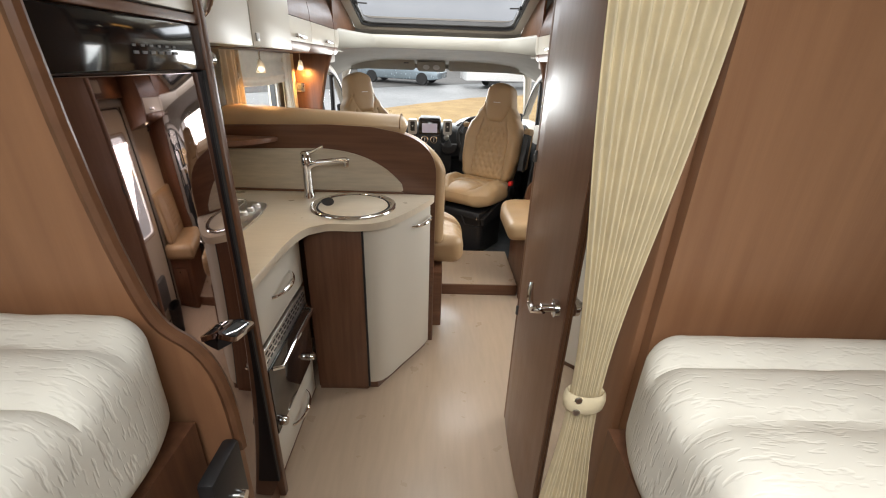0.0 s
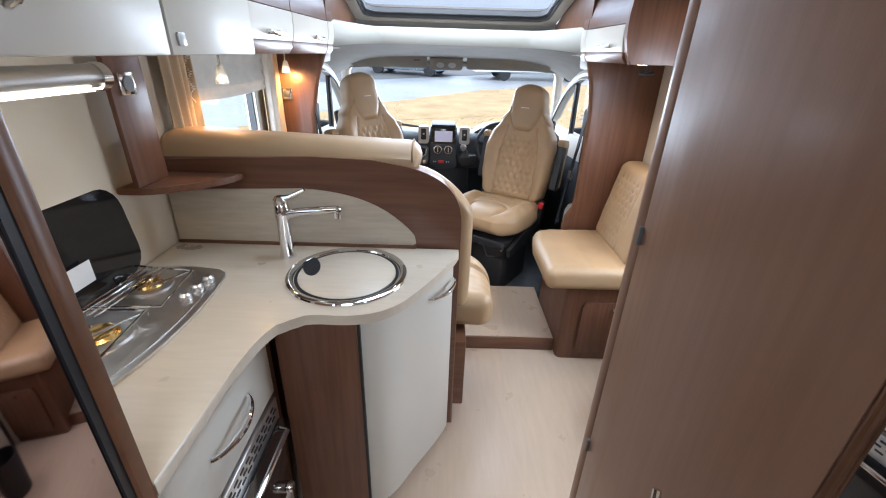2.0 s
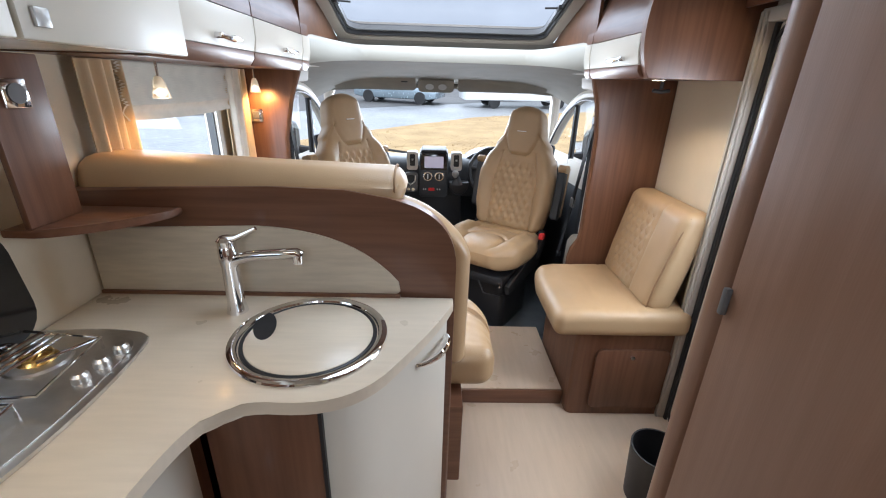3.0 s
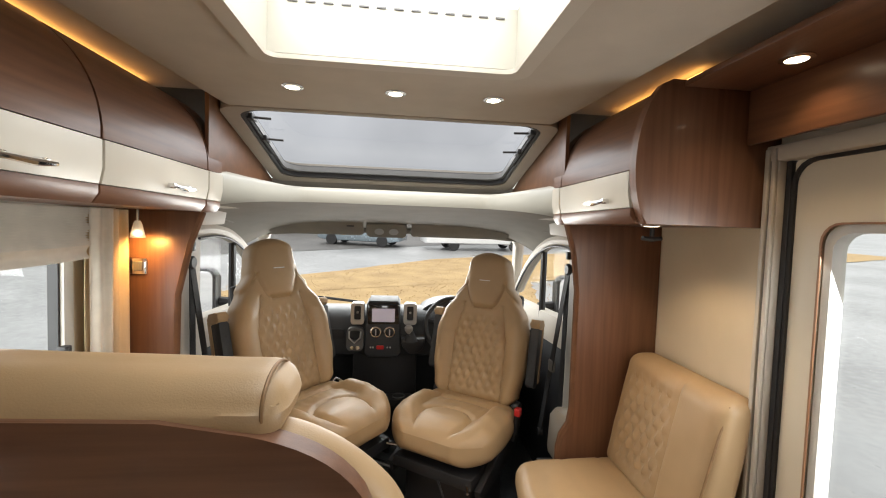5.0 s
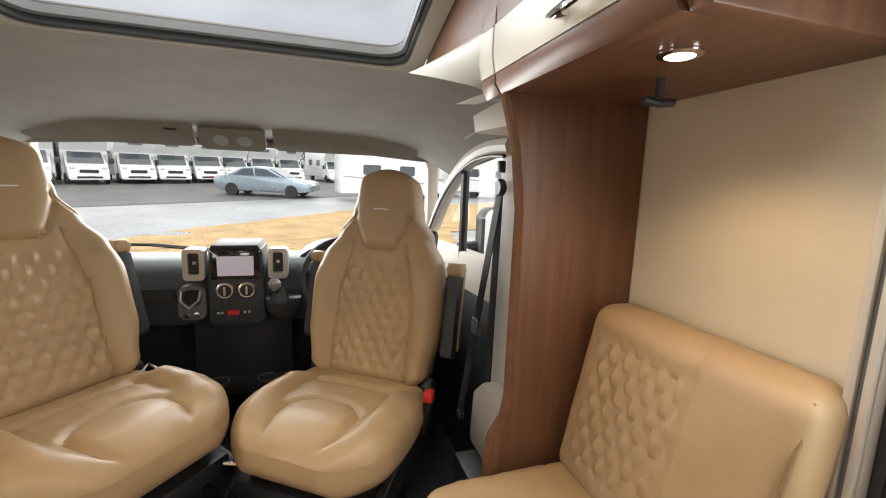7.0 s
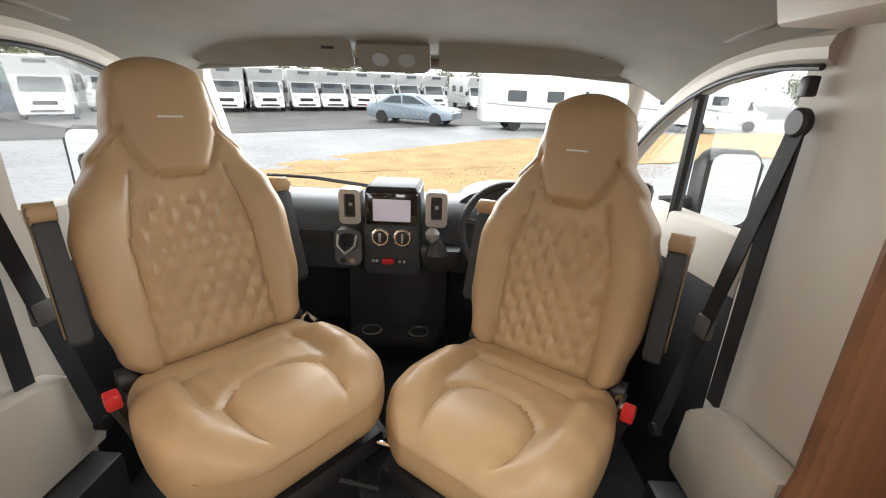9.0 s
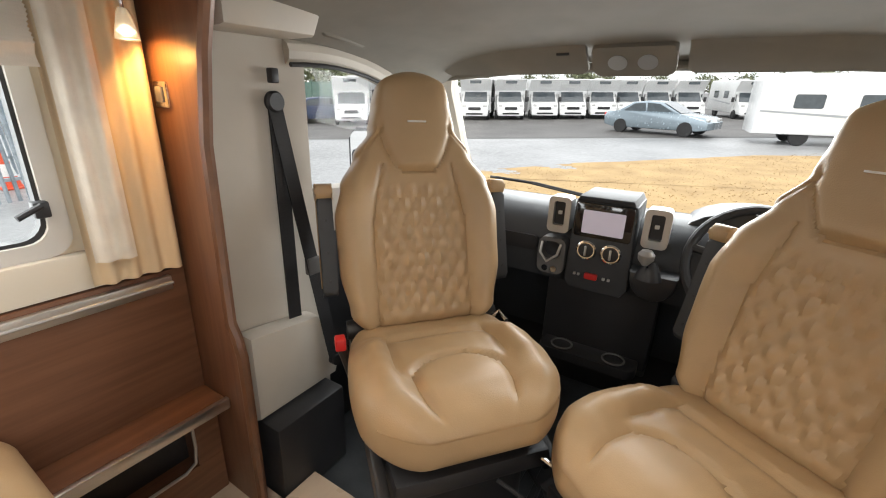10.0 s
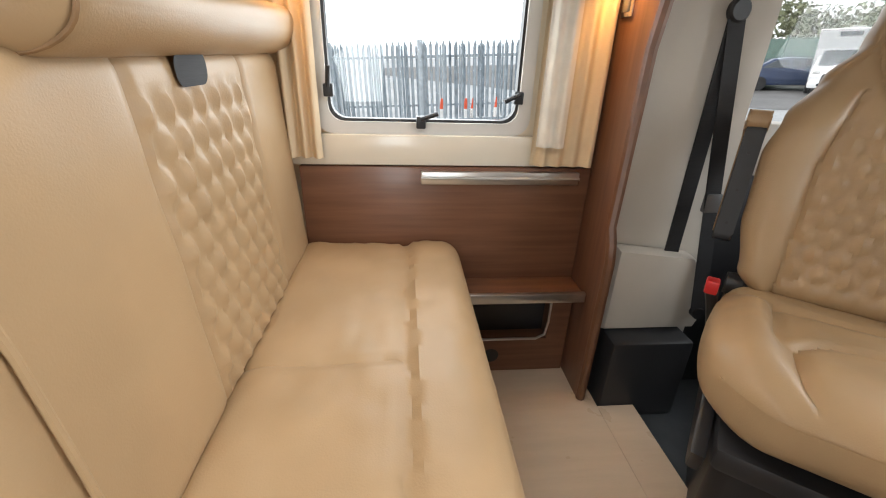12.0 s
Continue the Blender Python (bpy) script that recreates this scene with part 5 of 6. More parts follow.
    part("cable", tube([(0.05, -0.44, 0.40), (0.12, -0.50, 0.36), (0.18, -0.44, 0.33), (0.20, -0.30, 0.30)], 0.006, 6), BLACK, st, "black cable")
    part("release", tube([(0.18, -0.42, 0.42), (0.21, -0.47, 0.41)], 0.006, 6), CHROME, st)
    st.matrix_basis = place
    return st


cab_seat(pose(-0.456, 3.727, 0.018, 0, 0, 51), -1, 16, 0.002)
cab_seat(pose(0.438, 3.796, -0.04, 0, 0, -35), 1, 12, 0.06)

# ---- dashboard ----
da = thing("dashboard", "charcoal dashboard with radio, dials and silver vents", "dashboard", (0, 4.5, 0.5))
prf = [(4.30, 0.66), (4.27, 0.78), (4.30, 0.88), (4.36, 0.935), (4.50, 0.95), (4.98, 0.86), (4.98, 0.30), (4.55, 0.30), (4.45, 0.60)]
part("body", prism(prf, "x", -0.93, 0.93, 0.012), DASH, da)
part("glove_slot", prism(rrect(-0.72, -0.30, 0.77, 0.83, 0.02), "y", 4.262, 4.274), BLACK, da, "dark shelf slot")
con = part("console", prism([(-0.165, 1.0), (0.045, 1.0), (0.055, 0.69), (0.03, 0.66), (-0.155, 0.66), (-0.175, 0.69)], "y", 4.235, 4.45, 0.012), DASH, da, "centre console")
part("console_hood", prism([(-0.16, 1.0), (0.04, 1.0), (0.03, 1.02), (-0.15, 1.02)], "y", 4.225, 4.45, 0.006), BELT, con)
rd = part("radio", prism(rrect(-0.158, 0.038, 0.872, 0.995, 0.008), "y", 4.226, 4.24, 0.003), BLACKG, con, "black radio unit")
part("screen", prism(rrect(-0.130, 0.012, 0.888, 0.972, 0.004), "y", 4.222, 4.2255), SCREEN, rd, "lit radio screen")
for x in (-0.104, -0.018):
    k = part("heater_dial", lathe([(0.036, 0), (0.036, -0.010), (0.031, -0.014), (0.027, -0.014)], (x, 4.235, 0.823), 26, "y"), CHROME, con, "chrome-ringed heater dial")
    part("dial_face", lathe([(0.027, -0.0145), (0.022, -0.0155)], (x, 4.235, 0.823), 22, "y"), BLACK, k)
    part("dial_grip", box(x - 0.004, x + 0.004, 4.208, 4.218, 0.805, 0.842, 0.002), SILVERP, k)
part("hazard_button", prism(rrect(-0.098, -0.052, 0.713, 0.735, 0.004), "y", 4.224, 4.24, 0.003), RED, con, "red hazard button")
for x in (-0.135, -0.12, -0.03, -0.012):
    part("button", box(x - 0.005, x + 0.005, 4.228, 4.238, 0.718, 0.728, 0.002), SILVERP, con)
for x0, x1 in ((-0.262, -0.18), (0.068, 0.15)):
    v = part("air_vent", frame_ring(rrect(x0, x1, 0.868, 1.003, 0.018), rrect(x0 + 0.02, x1 - 0.02, 0.895, 0.985, 0.008), "y", 4.235, 4.30), SILVERP, da, "silver air vent surround")
    part("vent_louvre", box(x0 + 0.02, x1 - 0.02, 4.255, 4.30, 0.895, 0.985), BLACK, v, "black louvre")
    part("vent_tab", box((x0 + x1) / 2 - 0.007, (x0 + x1) / 2 + 0.007, 4.245, 4.256, 0.935, 0.948, 0.002), SILVERP, v)
cu = part("cup_holder", frame_ring(rrect(-0.285, -0.18, 0.70, 0.845, 0.03), rrect(-0.27, -0.195, 0.76, 0.83, 0.028), "y", 4.232, 4.29), GREYP, da, "grey cup holder")
part("cup_ring", tube([(-0.268, 4.226, 0.825), (-0.265, 4.20, 0.79), (-0.232, 4.18, 0.765), (-0.20, 4.20, 0.79), (-0.197, 4.226, 0.825)], 0.005, 8), SILVERP, cu)
for x in (-0.25, -0.215):
    part("socket_cap", lathe([(0.013, 0), (0.012, -0.008)], (x, 4.232, 0.722), 16, "y"), CHROME, cu)
part("gear_gaiter", lathe([(0.045, 0), (0.032, 0.03), (0.016, 0.06)], (0.115, 4.20, 0.775), 18), BLACK, da, "black gear gaiter")
gl = part("gear_lever", tube([(0.115, 4.20, 0.78), (0.105, 4.17, 0.84)], 0.008, 8), CHROME, da)
part("gear_knob", lathe([(0.008, -0.03), (0.024, -0.01), (0.026, 0.008), (0.016, 0.022)], (0.10, 4.16, 0.86), 18), SILVERP, gl, "silver gear knob")
part("gear_mount", prism(bez((0.055, 0.79), (0.05, 0.66), (0.21, 0.66), (0.205, 0.79), 10), "y", 4.19, 4.32, 0.012), BLACK, da, "black gear lever mount")
lo = part("lower_console", prism([(4.30, 0.66), (4.30, 0.36), (4.36, 0.30), (4.60, 0.30), (4.60, 0.66)], "x", -0.25, 0.16, 0.01), BLACK, da, "black lower console")
part("cup_tray", prism(rrect(-0.235, 0.135, 4.20, 4.33, 0.04), "z", 0.36, 0.40, 0.008), BLACK, lo, "black cup tray")
for x in (-0.15, 0.05):
    part("cup_well", tube([(x + 0.04 * math.cos(a), 4.255 + 0.04 * math.sin(a), 0.402) for a in [2 * math.pi * i / 24 for i in range(24)]], 0.004, 6, closed=True), GREYP, lo)
setting("bulkhead", box(-0.98, 0.98, 4.60, 5.0, -0.06, 0.62), BLACK, "black bulkhead under the dashboard", "bulkhead")
# steering wheel
sw = thing("steering_wheel", "black steering wheel behind the driver's seat", "steering wheel", (0.40, 4.30, 0.86))
wm = pose(0.40, 4.24, 0.86, 62, 0, 0)
own = tube([(0.19 * math.cos(a), 0.19 * math.sin(a), 0) for a in [2 * math.pi * i / 40 for i in range(40)]], 0.015, 10, closed=True)
bmesh.ops.transform(own, matrix=wm, verts=own.verts)
part("rim", own, BLACK, sw)
own = lathe([(0.06, -0.02), (0.065, 0.01), (0.04, 0.025)], (0, 0, 0), 20)
for a in (0.2, math.pi - 0.2, -math.pi / 2):
    tube([(0.04 * math.cos(a), 0.04 * math.sin(a), 0), (0.185 * math.cos(a), 0.185 * math.sin(a), 0)], 0.014, 8, bm=own)
bmesh.ops.transform(own, matrix=wm, verts=own.verts)
part("hub", own, BLACK, sw)
part("column", tube([(0.40, 4.25, 0.85), (0.40, 4.42, 0.76)], 0.035, 12), BLACK, sw)
part("instrument_hood", prism(bez((0.18, 0.92), (0.22, 1.03), (0.58, 1.03), (0.62, 0.92), 10), "y", 4.38, 4.60, 0.006), BLACK, sw)
# sun visors and cab lamp
for x0, x1 in ((-0.78, -0.20), (0.10, 0.74)):
    vz = thing("sun_visor", "folded grey sun visor on the headliner", "sun visor", ((x0 + x1) / 2, 4.3, 1.47), group="sun visors")
    own = prism(rrect(x0, x1, -0.075, 0.07, 0.02), "z", -0.012, 0.006, 0.006)
    bmesh.ops.transform(own, matrix=pose(0, 4.27, 1.478, -38), verts=own.verts)
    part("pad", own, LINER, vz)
    own = box(x1 - 0.10, x1 - 0.055, -0.03, -0.02, -0.016, -0.01, 0.002)
    bmesh.ops.transform(own, matrix=pose(0, 4.27, 1.478, -38), verts=own.verts)
    part("clip", own, BLACK, vz)
cl = thing("cab_lamp", "grey twin cab light on the headliner", "lamp", (-0.06, 4.3, 1.5))
own = prism(rrect(-0.18, 0.07, -0.06, 0.06, 0.02), "z", -0.03, 0.0, 0.008)
bmesh.ops.transform(own, matrix=pose(0, 4.28, 1.478, -40), verts=own.verts)
part("housing", own, LINER, cl)
for x in (-0.10, -0.01):
    own = lathe([(0.03, -0.034), (0.028, -0.03)], (x, 0, 0), 20)
    bmesh.ops.transform(own, matrix=pose(0, 4.28, 1.478, -40), verts=own.verts)
    part("lens", own, SILVERP, cl)
part("sensor", box(-0.13, 0.02, 4.36, 4.42, 1.425, 1.445, 0.008), BLACK, cl, "black sensor block")
# wipers
for pts in ([(-0.85, 4.86, 0.925), (-0.62, 4.88, 0.915), (-0.30, 4.90, 0.875)],):
    wi = thing("windscreen_wiper", "black wiper arm at the foot of the windscreen", "wiper", pts[1], group="wipers")
    part("arm", tube([(x, y + 0.09, z + 0.0) for x, y, z in pts], 0.008, 6), BLACK, wi)
    part("blade", tube([(x + 0.05, y + 0.06, z + 0.008) for x, y, z in pts], 0.005, 6), BLACK, wi)
# door mirrors outside
for sx in (-1, 1):
    mi = thing("door_mirror", "black door mirror outside the side window", "mirror", (sx * 1.12, 4.2, 1.0), group="door mirrors")
    part("housing", prism(rrect(sx * 1.16 - 0.10, sx * 1.16 + 0.10, 0.83, 1.20, 0.05), "y", 4.22, 4.30, 0.02), BLACK, mi)
    part("glass", prism(rrect(sx * 1.16 - 0.085, sx * 1.16 + 0.085, 0.93, 1.185, 0.04), "y", 4.214, 4.2195), MIRROR, mi)
    part("wide_glass", prism(rrect(sx * 1.16 - 0.08, sx * 1.16 + 0.08, 0.845, 0.915, 0.025), "y", 4.214, 4.2195), MIRROR, mi)
    part("bracket", tube([(sx * 0.97, 4.32, 0.98), (sx * 1.10, 4.27, 1.0)], 0.03, 8), BLACK, mi)

# ---- bedroom end ----
BZ = 0.90


def mattress_shape(p, n):
    x, y, z = p
    if n.z > 0.1:
        z += 0.022 * abs(math.sin(math.pi * (y + 0.02) / 0.105 + 0.12 * math.sin(7 * x))) ** 0.45 + 0.003 * noise.noise(Vector((x * 12, y * 12, 3.0)))
    return Vector((x, y, z))


for sx, x0, x1 in ((-1, XL + 0.004, -0.39), (1, 0.318, XR - 0.004)):
    bd = thing("single_bed", "single bed with white quilted mattress on a walnut base", "bed", ((x0 + x1) / 2, 0, 0))
    yf = 0.762
    w, l = x1 - x0, yf + 1.28
    part("base", box(x0, x1 - 0.02 if sx < 0 else x1, -1.29, yf - 0.01, 0.0, 0.885), WOOD_V, bd, "walnut bed base") if sx < 0 else part("base", box(x0 + 0.02, x1, -1.29, yf - 0.01, 0.0, 0.885), WOOD_V, bd, "walnut bed base")
    cx = (x0 + x1) / 2

    def rounded(p, n, sx=sx, w=w, l=l):
        x, y, z = mattress_shape(p, n)
        if y > l / 2 - 0.16 and x * sx < 0:
            k = (y - (l / 2 - 0.16)) / 0.16
            x += sx * 0.05 * k * k * (abs(x) / (w / 2))
        return Vector((x, y, z))
    part("mattress", cushion(w, l, 0.21, 0.055, 0.0125, rounded, pose(cx, (yf - 1.28) / 2 - 0.004, 1.005 if sx < 0 else 0.99)), QUILT, bd, "white quilted mattress")
solo("pillow", cushion(0.28, 0.10, 0.24, 0.05, 0.03, None, pose(0.99, 0.70, 1.215, -8)), QUILT, "white pillow against the partition", "pillow")

# left bed-end panel with swept edge
pl = [(XL + 0.003, 0.0), (-0.352, 0.0), (-0.352, 0.80)] + bez((-0.352, 0.80), (-0.352, 0.94), (-0.36, 1.005), (-0.404, 1.045), 8)[1:] + bez((-0.404, 1.045), (-0.456, 1.077), (-0.456, 1.117), (-0.476, 1.22), 8)[1:] + bez((-0.476, 1.22), (-0.50, 1.38), (-0.512, 1.58), (-0.52, 1.965), 6)[1:] + [(XL + 0.003, 1.965)]
be = thing("bed_end_panel", "walnut bed-end panel with a swept edge", "panel", (-0.75, 0.78, 0))
part("panel", prism(pl, "y", 0.766, 0.784, 0.004), WOOD_L, be)
part("edge_trim", tube([(px, 0.775, pz) for px, pz in pl[2:-1]], 0.012, 8), WOOD_EDGE, be, "rounded walnut edge")
part("catch", box(-0.372, -0.342, 0.66, 0.76, 0.70, 0.84, 0.008), BLACK, be, "black latch")
part("catch_knob", lathe([(0.012, -0.0), (0.01, 0.02)], (-0.342, 0.71, 0.75), 14, "x"), CHROME, be)

# right partition: walnut wall facing the bed, door frame, washroom box
setting("wall_partition", box(0.405, XR - 0.002, 0.806, 0.83, 0.0, 1.968), WOOD_L, "walnut partition beside the bed", "wall")
setting("trim_partition", box(0.390, 0.43, 0.832, 0.962, 0.0, 1.966, 0.008), WOOD_L, "walnut jamb between the partition and the mirror", "trim")
setting("washroom_wall", prism([(0.445, 0.832), (0.445, 1.60), (0.42, 1.64), (0.44, 1.675), (0.50, 1.69), (XR - 0.002, 1.70), (XR - 0.002, 0.832)], "z", 0.0, 1.968), WOOD_V, "walnut washroom wall", "wall", smooth=False)
mr = thing("wall_mirror", "tall mirror beside the washroom door", "mirror", (0.40, 1.08, 0.1))
own = box(-0.004, 0.0, 0.0, 0.16, 0.03, 1.94)
bmesh.ops.transform(own, matrix=pose(0.392, 0.97, 0, 0, 0, 6.5), verts=own.verts)
part("glass", own, MIRROR, mr, smooth=False)
part("mirror_edge", box(0.385, 0.393, 0.9625, 0.9695, 0.03, 1.94), GREYP, mr, "dark mirror edge")
# washroom door, slightly bowed
dr = thing("door_2", "walnut washroom door with a chrome lever handle", "door", (0.35, 1.35, 0), kind="structure")
dp = bez((0.360, 1.122), (0.338, 1.25), (0.340, 1.45), (0.352, 1.605), 10)
part("leaf", prism(dp + [(px + 0.018, py) for px, py in reversed(dp)], "z", 0.02, 1.95, 0.003), WOOD_LIT, dr, "walnut door leaf")
part("edge_trim", tube([(0.367, 1.118, 0.02), (0.367, 1.118, 1.95)], 0.006, 10), WOOD_EDGE, dr)
part("corner_post", tube([(0.395, 1.64, 0.0), (0.395, 1.64, 1.968)], 0.04, 16), WOOD_LIT, dr, "rounded walnut corner post")
for z in (0.60, 1.21, 1.75):
    part("hinge", box(0.343, 0.352, 1.600, 1.609, z - 0.02, z + 0.02, 0.002), GREYP, dr, "dark hinge")
part("rosette", lathe([(0.024, 0), (0.024, -0.012), (0.012, -0.014), (0.012, -0.045)], (0.347, 1.148, 0.895), 20, "x"), CHROME, dr, "chrome rosette")
part("lever_handle", tube([(0.307, 1.138, 0.895), (0.296, 1.150, 0.888), (0.290, 1.18, 0.867), (0.290, 1.22, 0.868), (0.295, 1.25, 0.89), (0.300, 1.262, 0.910)], [0.011, 0.012, 0.010, 0.0095, 0.0085, 0.007], 10), CHROME, dr, "curved chrome lever")


def tie_shape(v):
    """Curtain gathered by a tie half way down, flaring again below."""
    k = math.exp(-((v - 0.533) / 0.24) ** 2)
    return 1.0 - 0.72 * k - 0.25 * max(0.0, v - 0.65), (0.062 * k, 0.0)


ct = drape(((0.207, 0.780), (0.395, 0.780)), 1.955, 0.06, 0.0075, 12, CURTAIN, "bedroom_curtain", "cream pleated curtain gathered with a tie band", rows=40, shape=tie_shape)
tb = thing("curtain_tie", "cream tie band with press studs round the curtain", "curtain tie", (0.295, 0.780, 0.93))
part("band", tube([(0.295 + 0.034 * math.cos(a), 0.780 + 0.020 * math.sin(a), 0.93) for a in [2 * math.pi * i / 24 for i in range(24)]], 0.005, 8, closed=True, flat=4.0), CURTAIN, tb)
for z in (0.917, 0.945):
    part("stud", lathe([(0.007, 0), (0.006, -0.003)], (0.276, 0.759, z), 12, "y"), STEEL, tb)


# ---- outdoors: a yard that rises gently ahead of the van ----
SL = 0.052


def gz(y):
    return -0.75 + SL * (y - 2)


def on_ground(x, y, turn=0.0):
    return Matrix.Translation((x, y, gz(y))) @ pose(0, 0, 0, math.degrees(math.atan(SL))) @ pose(0, 0, 0, 0, 0, turn)


CONC = material("wet_concrete", (0.32, 0.325, 0.33), 0.4, scale=0.35, vary=0.16, bump=0.25, bump_scale=30, rough_vary=0.3)
TARMAC = material("damp_tarmac", (0.11, 0.105, 0.10), 0.6, scale=0.6, vary=0.15, bump=0.4, bump_scale=60, rough_vary=0.15)
STRAW = material("straw_coloured_grass", (0.47, 0.33, 0.16), 0.95, scale=1.3, dark=(0.34, 0.23, 0.11), bump=0.5, bump_scale=25, spread=(0.3, 0.7))
BLADES = material("straw_blades", (0.47, 0.34, 0.17), 0.95, scale=1.3, dark=(0.38, 0.26, 0.13))
GALV = material("galvanised_steel", (0.48, 0.53, 0.57), 0.5, 0.15, scale=8, vary=0.12)
WHITEV = material("white_vehicle_paint", (0.80, 0.81, 0.81), 0.25, scale=2, vary=0.03, coat=0.4)
SILVERV = material("silver_blue_car_paint", (0.30, 0.37, 0.42), 0.25, 0.5, scale=3, vary=0.04, coat=0.6)
GREYV = material("grey_vehicle_paint", (0.35, 0.38, 0.40), 0.3, 0.2, scale=3, vary=0.04, coat=0.4)
BLUEV = material("dark_blue_car_paint", (0.03, 0.05, 0.11), 0.25, 0.2, scale=3, vary=0.04, coat=0.6)
DGLASS = material("dark_vehicle_glass", (0.07, 0.085, 0.095), 0.06, vary=0.1, coat=0.5, rough_vary=0.03)
TYRE = material("tyre_rubber", (0.02, 0.02, 0.021), 0.8, vary=0.1)
CONE_O = material("orange_cone", (0.75, 0.10, 0.04), 0.5, vary=0.06)
LEAF = material("spring_leaves", (0.20, 0.22, 0.12), 0.8, scale=2, vary=0.25)
BARK = material("tree_bark", (0.10, 0.075, 0.05), 0.9, scale=12, vary=0.2, bump=0.4, bump_scale=30)
GREENF = material("green_mesh_fence", (0.10, 0.17, 0.14), 0.6, scale=4, vary=0.12)

own = bmesh.new()
own.faces.new([own.verts.new((x, y, gz(y))) for x, y in ((-300, -150), (300, -150), (300, 400), (-300, 400))])
setting("ground", own, CONC, "pale wet concrete yard", "ground", smooth=False)
own = bmesh.new()
far = [(-80, -10), (-19, 10.5), (-9.7, 17.4), (-4.95, 20.9), (1.86, 25.7), (14, 33.5), (60, 58), (60, 200), (-80, 200)]
own.faces.new([own.verts.new((x, y, gz(y) + 0.012)) for x, y in far])
setting("road", own, TARMAC, "dark damp tarmac of the vehicle park", "road", smooth=False)
edge = [(-5.1, 11.3), (-4.5, 12.6), (-2.9, 14.75), (1.45, 19.3), (6, 22.0), (12.2, 24.9), (32, 33), (34, 26), (14, 18.6), (7.35, 15.9), (4.2, 14.3), (3.4, 11), (2.2, 8.6), (-2.2, 8.4), (-4.2, 9.8)]
own = bmesh.new()
k = len(edge)
ring = []
random.seed(4)
for (xa, ya), (xb, yb) in zip(edge, edge[1:] + edge[:1]):
    for i in range(12):
        t = i / 12
        ring.append(own.verts.new((xa + (xb - xa) * t + random.uniform(-0.07, 0.07), ya + (yb - ya) * t + random.uniform(-0.12, 0.12), gz(ya + (yb - ya) * t) + 0.022)))
own.faces.new(ring)
setting("grass_verge", own, STRAW, "dry straw-coloured grass verge", "grass", smooth=False)
random.seed(5)
verts, faces = [], []
for i in range(16000):
    x, y = random.uniform(-5, 9), random.uniform(8.6, 21.5)
    lo = 8.6 + max(0.0, x - 2.2) * 1.45
    hi = min(14.75 + (x + 2.9) * 1.55 if x < -2.9 else 14.75 + (x + 2.9) * 1.045, 22.0)
    if not lo + 0.2 < y < hi - 0.2:
        continue
    h, a = random.uniform(0.012, 0.03), random.uniform(0, 6.28)
    c, s = 0.014 * math.cos(a), 0.014 * math.sin(a)
    z = gz(y) + 0.02
    n = len(verts)
    verts += [(x - c, y - s, z), (x + c, y + s, z), (x + random.uniform(-0.05, 0.05), y + random.uniform(-0.05, 0.05), z + h)]
    faces.append((n, n + 1, n + 2))
me = bpy.data.meshes.new("grass")
me.from_pydata(verts, [], faces)
me.materials.append(BLADES)
tagged(new("grass", me), "short dry grass blades on the verge", "grass", "", "stuff")
for x, y in ((-4.2, 12.5), (-3.2, 13.9), (-4.7, 11.6)):
    own = bmesh.new()
    own.faces.new([own.verts.new((x + r * math.cos(a), y + 0.5 * r * math.sin(a), gz(y + 0.5 * r * math.sin(a)) + 0.027)) for a, r in [(2 * math.pi * i / 20, 0.55 + 0.2 * math.sin(3 * i)) for i in range(20)]])
    setting("concrete_patch", own, CONC, "bare pale patch at the edge of the grass", "ground", smooth=False)


def wheel(parent, x, y, r=0.34, w=0.22, axis="x"):
    t = part("wheel", lathe([(r * 0.6, -w / 2), (r * 0.95, -w / 2), (r, -w / 3), (r, w / 3), (r * 0.95, w / 2), (r * 0.6, w / 2)], (x, y, r), 20, axis), TYRE, parent, "black tyre")
    part("rim", lathe([(r * 0.6, -w * 0.45), (r * 0.2, -w * 0.5), (r * 0.2, w * 0.5), (r * 0.6, w * 0.45)], (x, y, r), 14, axis), SILVERP, t)


